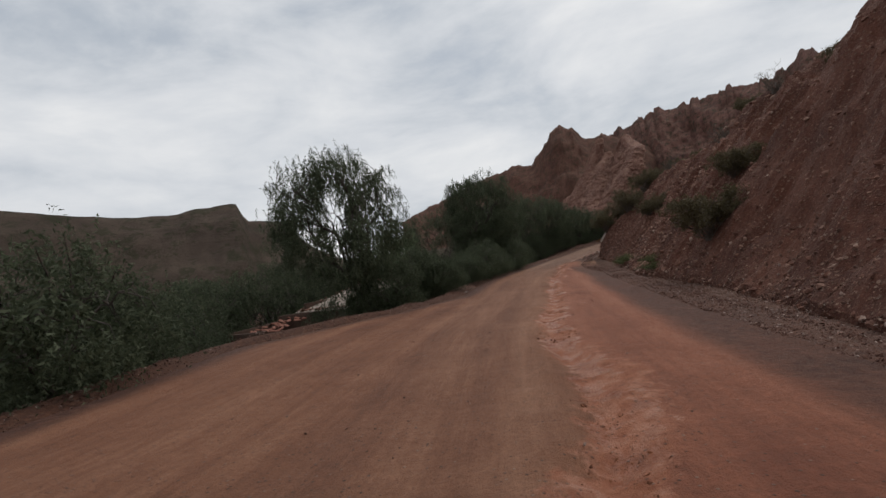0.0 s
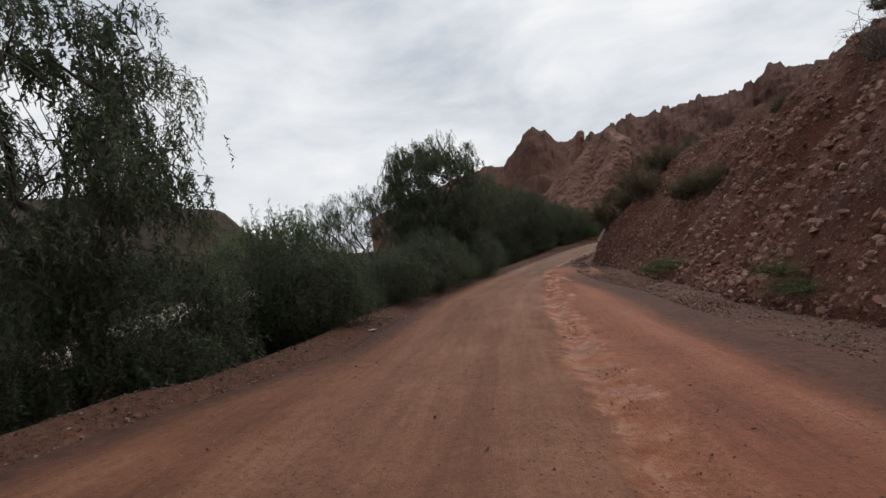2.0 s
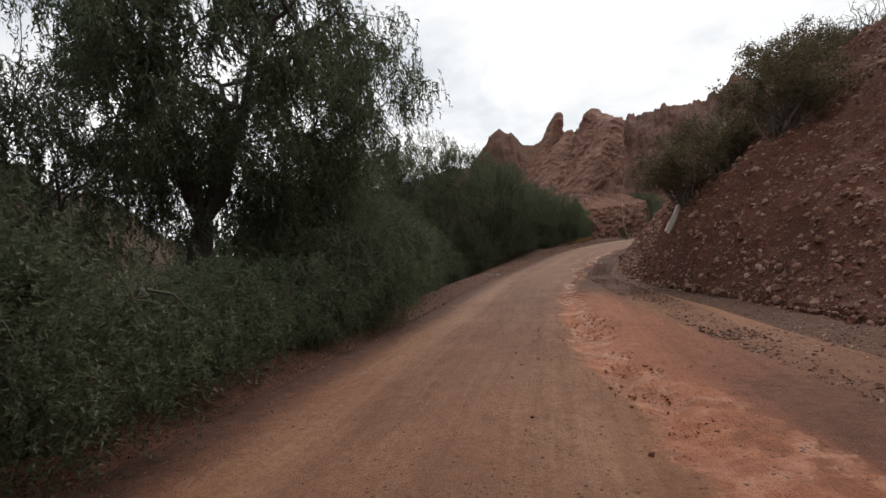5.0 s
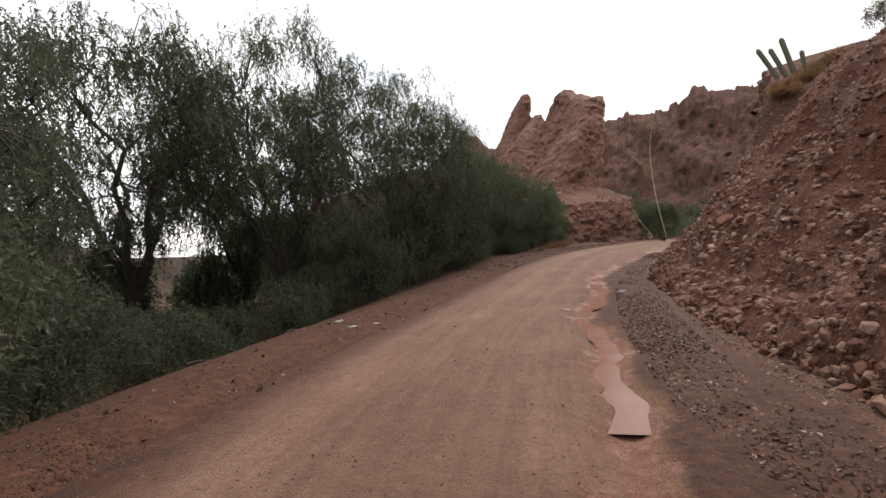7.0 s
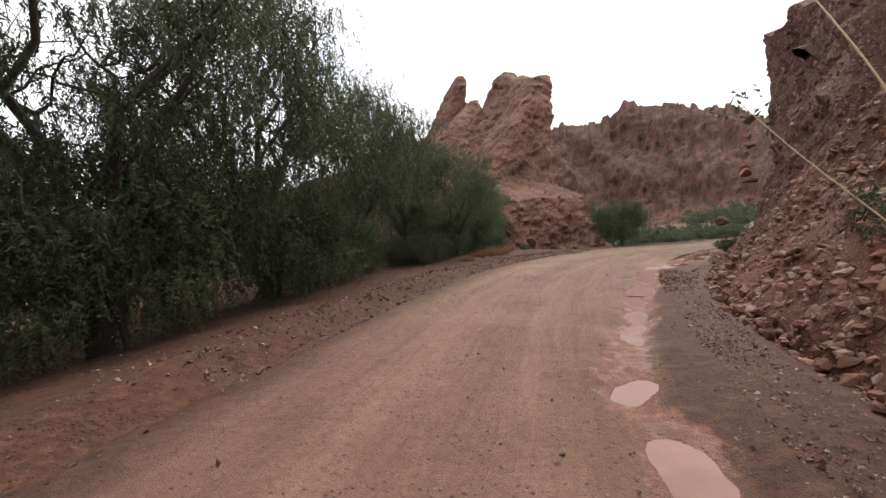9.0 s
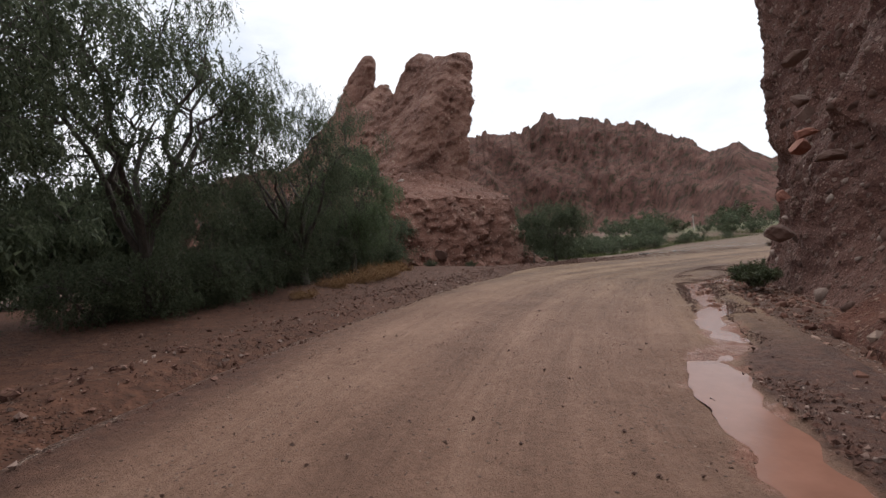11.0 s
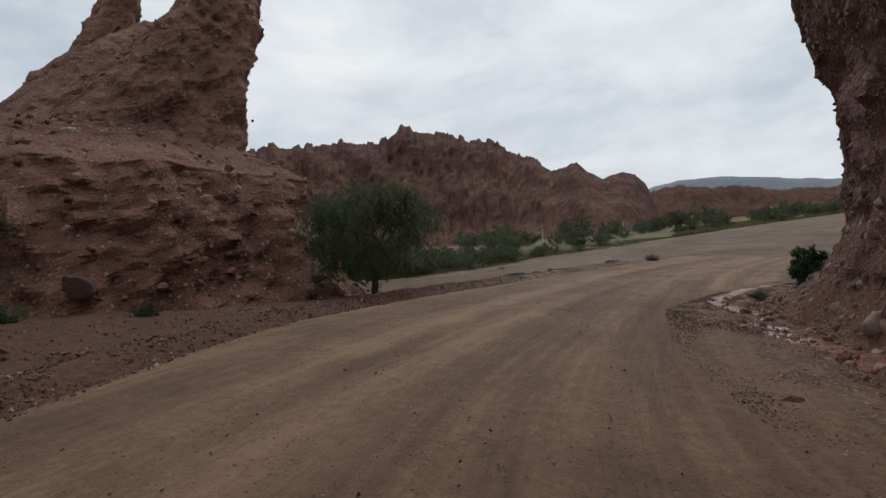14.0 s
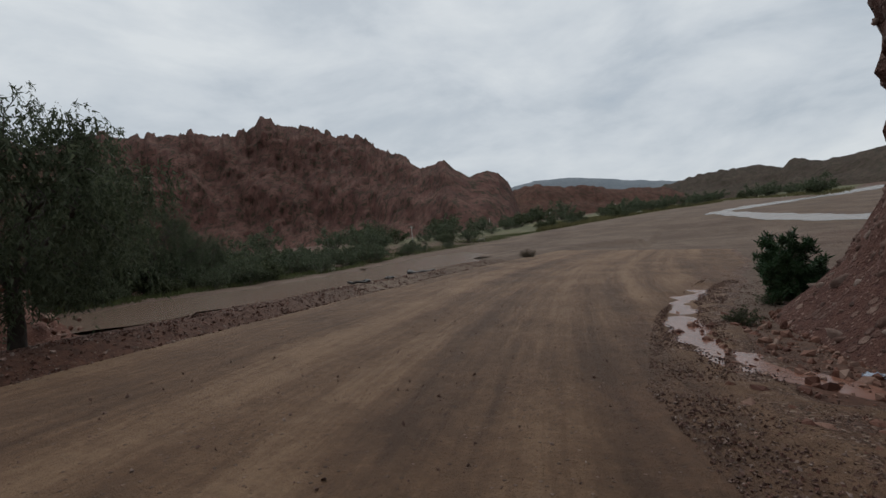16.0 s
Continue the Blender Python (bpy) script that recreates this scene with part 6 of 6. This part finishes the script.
flower_stalk([(21.7, 67.3, 0.0), (21.9, 67.9, 1.4), (22.6, 69.0, 3.0), (23.5, 70.0, 4.3), (23.9, 70.3, 4.5)], 0.012, 1, "leaning dry flower stalk with pale seed heads")
flower_stalk([(21.4, 67.6, 0.1), (21.3, 68.2, 0.8), (21.5, 69.0, 1.6)], 0.009, 2, "short dry flower stalk leaning over the road")
leafy = shrub_meshes(58, 0.6, 0.5, 14, 40, (0.12, 0.022), MAT_SAGE)
weeds = plant("leafy_weed", leafy, "drooping grey-green weed on the bank's crest", "weed", "weeds on the bank", ("branchwork", "foliage"))
set_at(weeds, 21.9, 67.8, 0, 1.0, 0, on_hill(111.5, 1.6)[2] - 0.2)

# ---------------------------------------------------------------- bend and river flat
glossy = plant("leafy_shrub", shrub_meshes(61, 2.0, 0.72, 60, 260, (0.14, 0.045), MAT_DARKLEAF), "dark green leafy shrub beside the gravel", "bush", "", ("branchwork", "foliage"))
set_at(glossy, 52.9, 88.3, 0, 0.86, -0.1)
willow = plant("pepper_tree", pepper_tree(62, 4.5, 2.5, 105, 0.12, 0.26, 6, 18, 16, 0.75, low=0.2, leaf=(0.10, 0.028), squash=0.40), "small drooping pepper tree on the river bank", "tree", "pepper trees by the road")
set_at(willow, 43.9, 99.6, 0, 1.0, -0.15)
dry = plant("dry_grass_tuft", shrub_meshes(63, 0.42, 0.75, 40, 30, (0.22, 0.012), MAT_STRAW, MAT_STRAW), "tuft of dry golden grass on the verge", "grass", "dry grass on the verge", ("branchwork", "foliage"))
for k, (x, y, sc) in enumerate([(28.0, 90.4, 1.1), (28.8, 91.4, 1.0), (27.2, 89.6, 0.9), (29.7, 93.6, 1.1), (30.4, 94.6, 0.9), (26.2, 88.4, 0.8), (29.2, 92.5, 1.0), (31.3, 95.6, 0.7), (25.0, 86.8, 0.6), (28.9, 94.6, 1.0)]):
    (set_at if k == 0 else lay)(dry, x, y, 47 * k, sc, -0.05)
sage = plant("grey_weed", shrub_meshes(64, 0.6, 0.5, 30, 70, (0.07, 0.02), MAT_SAGE), "small grey-green weed on the gravel", "weed", "weeds by the rock", ("branchwork", "foliage"))
for k, (x, y, sc) in enumerate([(40.6, 102.0, 1.1), (38.2, 101.4, 1.3), (42.0, 101.6, 1.0), (36.4, 98.0, 0.7), (50.4, 89.2, 0.6), (53.6, 88.6, 0.7), (34.0, 98.2, 0.8)]):
    (set_at if k == 0 else lay)(sage, x, y, 47 * k, sc, -0.05)
puff = plant("tumbleweed", shrub_meshes(65, 0.75, 0.5, 60, 60, (0.05, 0.015), MAT_DRYLEAF), "round dry tumbleweed on the river flat", "bush", "", ("branchwork", "foliage"))
set_at(puff, 73.0, 102.0, 0, 1.1, -0.05)

fringe = plant("green_weed", shrub_meshes(67, 0.55, 0.6, 40, 90, (0.10, 0.03), MAT_SAGE), "leafy olive-green weed at the foot of the cliff", "weed", "weeds by the cliff", ("branchwork", "foliage"))
for k, (x, y, sc) in enumerate([(35.9, 82.0, 0.95), (36.5, 82.5, 0.8), (35.3, 81.5, 0.7)]):
    (set_at if k == 0 else lay)(fringe, x, y, 80 * k, sc, 0.0, on_road(x, y) + 0.22)

# shrubs of the far bank
bank = [plant("riverbank_shrub", shrub_meshes(70 + k, h, r, 20, 68, (0.20, 0.10), m, coarse=True), lab, "bush", "shrubs on the far bank", ("branchwork", "foliage")) for k, (h, r, m, lab) in enumerate([
    (1.7, 1.5, MAT_SAGE, "rounded olive shrub on the far river bank"), (2.3, 1.9, MAT_PEPPER, "dense green shrub on the far river bank"), (1.0, 0.9, MAT_PALE, "pale feathery shrub on the far river bank")])]
used = [False] * 3
for k in range(205):
    x = (50 + 62 * rng.uniform()) if k < 95 else (60 + 260 * rng.uniform() ** 1.2)
    back = 34 * rng.uniform() ** 1.8 if k < 150 else rng.uniform(6, 120)
    y = float(bank_line(x)) + back
    v = 2 if (rng.uniform() < 0.22 and back < 5) else int(rng.uniform() < 0.6)
    sc = rng.uniform(0.55, 1.25) * (1 + 0.02 * back) * (1 + 0.004 * max(x - 60, 0)) * (0.75 if v == 2 else 1.0)
    (lay if used[v] else set_at)(bank[v], x, y, rng.uniform(0, 360), sc, -0.15)
    used[v] = True
for k in range(60):
    x = 44 + 46 * rng.uniform() ** 1.4
    lay(bank[1 if k % 4 else 0], x, float(bank_line(x)) + 6 + 46 * rng.uniform(), rng.uniform(0, 360), rng.uniform(1.6, 2.9), -0.2)
n = 26000
gx_ = rng.uniform(46, 150, n)
gy_ = bank_line(gx_) - 1.5 + np.abs(rng.normal(size=n)) * 7
ok = (noise2(gx_, gy_, 0.15, 3, 95.0) > -0.25)
gx_, gy_ = gx_[ok], gy_[ok]
gp = np.stack([gx_, gy_, ground_z(gx_, gy_) - 0.03], -1)
gd = rng.normal(size=gp.shape) * 0.35 + np.array([0, 0, 1.0])
gd /= np.linalg.norm(gd, axis=1)[:, None]
v, f = leaf_blades(gp, gd, rng.uniform(0.25, 0.6, len(gp)), 0.05, rng)
tagged(new("bank_grass", mesh_from("bank_grass", v, f, MAT_GRASS)), "green grass along the far river bank", "grass", kind="stuff")
n = 16000
gx_ = rng.uniform(150, 340, n)
gy_ = bank_line(gx_) - 1 + 30 * rng.uniform(0, 1, n) ** 1.6 * smooth(gx_, 140, 220)
gp = np.stack([gx_, gy_, ground_z(gx_, gy_) - 0.03], -1)
gd = rng.normal(size=gp.shape) * 0.3 + np.array([0, 0, 1.0])
gd /= np.linalg.norm(gd, axis=1)[:, None]
v, f = leaf_blades(gp, gd, rng.uniform(0.5, 1.2, len(gp)), 0.16, rng)
tagged(new("reed_field", mesh_from("reed_field", v, f, MAT_REED)), "yellow-green reeds on the river flat", "reeds", kind="stuff")

n = 16000
gr = rng.uniform(-12.0, 9.5, n)
gd_ = rng.uniform(190, 420, n)
gx_, gy_ = 60 + gd_ * np.cos(np.radians(gr)), 92 + gd_ * np.sin(np.radians(gr))
ok = (past_meadow_edge(gx_, gy_) > 0) & (past_meadow_edge(gx_, gy_) < 70) & (noise2(gx_, gy_, 0.03, 2, 97.0) > -0.3)
gp = np.stack([gx_, gy_, ground_z(gx_, gy_) - 0.03], -1)[ok]
gd = rng.normal(size=gp.shape) * 0.3 + np.array([0, 0, 1.0])
gd /= np.linalg.norm(gd, axis=1)[:, None]
v, f = leaf_blades(gp, gd, rng.uniform(0.6, 1.5, len(gp)), 0.3, rng)
tagged(new("meadow_grass", mesh_from("meadow_grass", v, f, MAT_REED)), "tall yellow-green grass on the far meadow", "grass", kind="stuff")
for k in range(70):
    th = rng.uniform(-8.5, 12)
    x = 60 + rng.uniform(195, 420) * math.cos(math.radians(th))
    y = 92 + (x - 60) * math.tan(math.radians(th))
    if past_meadow_edge(np.array(x), np.array(y)) > 14:
        lay(bank[k % 2], float(x), float(y), rng.uniform(0, 360), rng.uniform(2.2, 4.2), -0.3)


def lifted(pts, up=0.06):
    return [(x, y, gz(x, y) + up) for x, y in pts]


river_strip("river_near", lifted([(36, 113), (50, 114.6), (60, 115.6), (70, 117.0), (85, 121.0), (110, 128.0)], 0.26), 8.0, "shallow pinkish-brown river channel beyond the gravel bank", MAT_CHANNEL)
river_strip("river_far", lifted([(345, 26), (300, 42), (262, 54), (228, 66), (196, 81), (176, 90), (158, 94.5)], 0.09), 7.0, "wide pale muddy river winding down the valley")
river_strip("river_far_branch", lifted([(176, 92.5), (160, 91.5), (144, 86), (132, 80), (121, 73), (106, 60), (92, 40)], 0.09), 3.2, "shallow pale side channel of the river")


def utility_pole(x, y, h, lean_):
    t = thing("utility_pole", "weathered pale wooden utility pole standing in the scrub", "pole", "poles along the valley", "", (x, y, gz(x, y)))
    v, f = tube([(0, 0, -0.5), (0, 0, h * 0.5), (0, 0, h)], 0.13, 0.10, 8)
    child("shaft", mesh_from("shaft", v, f, MAT_POLE, True), t)
    v, f = tube([(-0.8, 0, h - 0.5), (0.8, 0, h - 0.5)], 0.05, 0.05, 4)
    child("crossarm", mesh_from("crossarm", v, f, MAT_POLE), t)
    t.rotation_euler = (0, radians(lean_), 0)


for x, y, h, ln in [(163.7, 175.2, 5.0, -2), (221, 176, 5.0, -1), (258.7, 163, 5.0, 1), (295, 141, 5.5, -1), (338, 130, 5.5, 0)]:
    utility_pole(x, y, h, ln)

# ---------------------------------------------------------------- litter
def crumpled(name, x, y, size, mat, label, seed, z=None):
    rs_ = np.random.default_rng(seed)
    bm = bmesh.new()
    bmesh.ops.create_grid(bm, x_segments=9, y_segments=9, size=size * 0.5)
    for v in bm.verts:
        v.co.z = 0.06 * size + abs(rs_.normal()) * size * 0.07
        v.co.x += rs_.normal() * size * 0.04
        v.co.y += rs_.normal() * size * 0.04
    bmesh.ops.solidify(bm, geom=bm.faces[:], thickness=0.004)
    me = bpy.data.meshes.new(name)
    bm.to_mesh(me)
    bm.free()
    me.materials.append(mat)
    ob = new(name, me)
    ob.matrix_basis = pose(x, y, gz(x, y) if z is None else z, 0, 0, seed * 50)
    return tagged(ob, label, "litter", "litter along the road")


crumpled("plastic_scrap", 11.4, 63.1, 0.17, MAT_WASTE, "white plastic scrap lying on the dirt shoulder", 1)
crumpled("plastic_scrap", 11.9, 63.6, 0.13, MAT_WASTE, "white plastic scrap lying on the dirt shoulder", 2)
crumpled("plastic_scrap", 11.1, 63.6, 0.15, MAT_WASTE, "white plastic scrap lying on the dirt shoulder", 3)
crumpled("plastic_bag", 18.9, 65.6, 0.21, MAT_GREENBAG, "crumpled green and white plastic bag by the gully", 4, on_road(18.9, 65.6))
crumpled("plastic_bag", 47.2, 88.1, 0.17, MAT_BLUEBAG, "crumpled blue plastic bag among the stones", 5)
crumpled("plastic_scrap", 0.25, 26.8, 0.2, MAT_WASTE, "white plastic scrap at the edge of the road", 6, on_road(0.25, 26.8))
crumpled("plastic_scrap", 16.2, 63.4, 0.14, MAT_WASTE, "pale flattened plastic scrap on the road", 7, on_road(16.2, 63.4))


def flat_rubber(x, y, r, seed, label):
    """A torn strip of tyre lying on the gravel."""
    rs_ = np.random.default_rng(seed)
    a = np.linspace(0.3, 4.6, 40)
    rr = r * (1 + 0.12 * np.sin(a * 3 + seed))
    p = np.stack([rr * np.cos(a), rr * np.sin(a) * 0.7, 0.06 + 0.04 * np.sin(a * 5)], -1)
    v, f = tube(p, r * 0.20, r * 0.16, 7)
    v[:, 2] *= 0.6
    ob = new("tyre_scrap", mesh_from("tyre_scrap", v, f, MAT_RUBBER, True))
    ob.matrix_basis = pose(x, y, gz(x, y) + 0.02, 0, 0, seed * 60)
    tagged(ob, label, "litter", "tyre scraps on the gravel")


flat_rubber(60.8, 102.9, 0.75, 1, "torn black tyre lying on the gravel bank")
flat_rubber(55.2, 102.0, 0.4, 2, "scrap of black tyre on the gravel bank")
flat_rubber(57.4, 102.3, 0.3, 3, "scrap of black tyre on the gravel bank")


# ---------------------------------------------------------------- small building below the road
def box(bm, x0, x1, y0, y1, z0, z1):
    m = Matrix.Translation(((x0 + x1) / 2, (y0 + y1) / 2, (z0 + z1) / 2)) @ Matrix.Diagonal((x1 - x0, y1 - y0, z1 - z0, 1))
    bmesh.ops.create_cube(bm, size=1, matrix=m)


def boxes_mesh(name, items, mat, bevel=0.03):
    bm = bmesh.new()
    for it in items:
        box(bm, *it)
    bmesh.ops.bevel(bm, geom=bm.edges[:], offset=bevel, segments=2, affect="EDGES")
    me = bpy.data.meshes.new(name)
    bm.to_mesh(me)
    bm.free()
    me.materials.append(mat)
    return me


hut = thing("adobe_hut", "low ruined adobe hut with a pale sheet roof weighted by stones", "building")
hut.matrix_basis = pose(-6.3, 28.4, -2.35, 0, 0, -45)
for nm, it in (("wall", (-2.6, 2.6, -2.3, -2.0, 0, 2.30)), ("wall", (-2.6, 2.6, 2.0, 2.3, 0, 3.15)), ("wall", (-2.6, -2.3, -2.0, 2.0, 0, 2.75)), ("wall", (2.3, 2.6, -2.0, 2.0, 0, 2.75))):
    child(nm, boxes_mesh(nm, [it], MAT_ADOBE), hut)
u, v = np.meshgrid(np.linspace(-2.9, 2.9, 120), np.linspace(-2.5, 2.5, 8), indexing="ij")
roof = child("roof", grid_mesh("roof", np.stack([u, v, 2.80 + 0.2 * v + 0.025 * np.sin(u * 26)], -1), MAT_SHEET, True), hut, "pale corrugated sheet roof")
rim = np.array([(a, b, 2.83 + 0.2 * b) for a, b in [(x_, -2.35) for x_ in np.arange(-2.7, 2.8, 0.33)] + [(x_, 2.35) for x_ in np.arange(-2.7, 2.8, 0.4)] + [(-2.7, y_) for y_ in np.arange(-2, 2.1, 0.4)]])
for k, p in enumerate(rim):
    st = child("roof_stone", stone_meshes[k % 6], roof)
    st.matrix_basis = pose(p[0], p[1], p[2] + 0.06, 0, 0, k * 70) @ Matrix.Scale(0.28 + 0.1 * ((k * 7) % 5) / 5, 4)

# ruined room beside the hut, its tiles fallen in
ruin = thing("ruined_room", "roofless adobe room heaped with broken red tiles", "building")
ruin.matrix_basis = pose(-10.2, 25.6, -2.9, 0, 0, -30)
for it in ((-1.5, 1.3, -1.7, -1.4, 0, 2.5), (-1.5, 1.3, 1.4, 1.7, 0, 2.9), (-1.8, -1.5, -1.7, 1.7, 0, 2.6)):
    child("wall", boxes_mesh("wall", [it], MAT_ADOBE, 0.05), ruin)
u = np.linspace(0, np.pi, 7)
tile_pts = np.stack([np.broadcast_to(0.09 * np.cos(u), (2, 7)), np.broadcast_to(np.array([[-0.2], [0.2]]), (2, 7)), np.broadcast_to(0.06 * np.sin(u), (2, 7))], -1)
tile_mesh = grid_mesh("tile", np.concatenate([tile_pts, tile_pts[::-1] * np.array([0.85, 1, 0.75])], 0), MAT_TILE)
for k in range(46):
    x, y = rng.uniform(-1.4, 1.2), rng.uniform(-1.6, 1.5)
    tl = child("tile", tile_mesh, ruin)
    tl.matrix_basis = pose(x, y, 2.42 + 0.12 * y + 0.12 * rng.uniform(), rng.uniform(-20, 20), rng.uniform(-20, 20), rng.uniform(0, 360))


# dry sticks dropped on the verge
def stick(x, y, length, turn, z=None):
    p = bent((-length / 2, 0, 0.03), (length / 2, 0, 0.05), 0.03, 6, rng, 0.04)
    v, f = tube(p, 0.018, 0.008, 5)
    ob = new("dry_stick", mesh_from("dry_stick", v, f, MAT_TWIG, True))
    ob.matrix_basis = pose(x, y, gz(x, y) if z is None else z, 0, 0, turn)
    tagged(ob, "grey dry stick lying on the earth shoulder", "stick", "sticks on the verge")


for x, y, ln, tr in [(0.2, 27.9, 0.8, 40), (0.5, 28.6, 0.5, 15), (-0.2, 27.2, 0.6, 70), (-4.4, 11.6, 0.9, 25), (-3.4, 15.5, 0.6, 50), (9.8, 66.0, 0.7, 60), (8.6, 62.8, 0.6, 20)]:
    stick(x, y, ln, tr)

# pale-flowered plant beside the small tree
flower = thing("flowering_plant", "pale-flowered plant beside the small pepper tree", "plant")
flower.location = (42.14, 99.71, gz(42.14, 99.71) - 0.05)
up = 0.36 - gz(42.14, 99.71)
for k in range(5):
    tip = (rng.normal() * 0.16, rng.normal() * 0.16, up + rng.normal() * 0.1)
    p = bent((0, 0, 0), tip, 0.02, 6, rng, 0.03)
    v, f = tube(p, 0.012, 0.006, 5)
    child("stem", mesh_from("stem", v, f, MAT_TWIG, True), flower)
    c = np.repeat(p[-1:], 22, 0) + rng.normal(size=(22, 3)) * 0.04
    d = rng.normal(size=c.shape)
    d /= np.linalg.norm(d, axis=1)[:, None]
    v, f = leaf_blades(c, d, 0.10, 0.03, rng)
    child("flower_head", mesh_from("flower_head", v, f, MAT_PALE), flower)
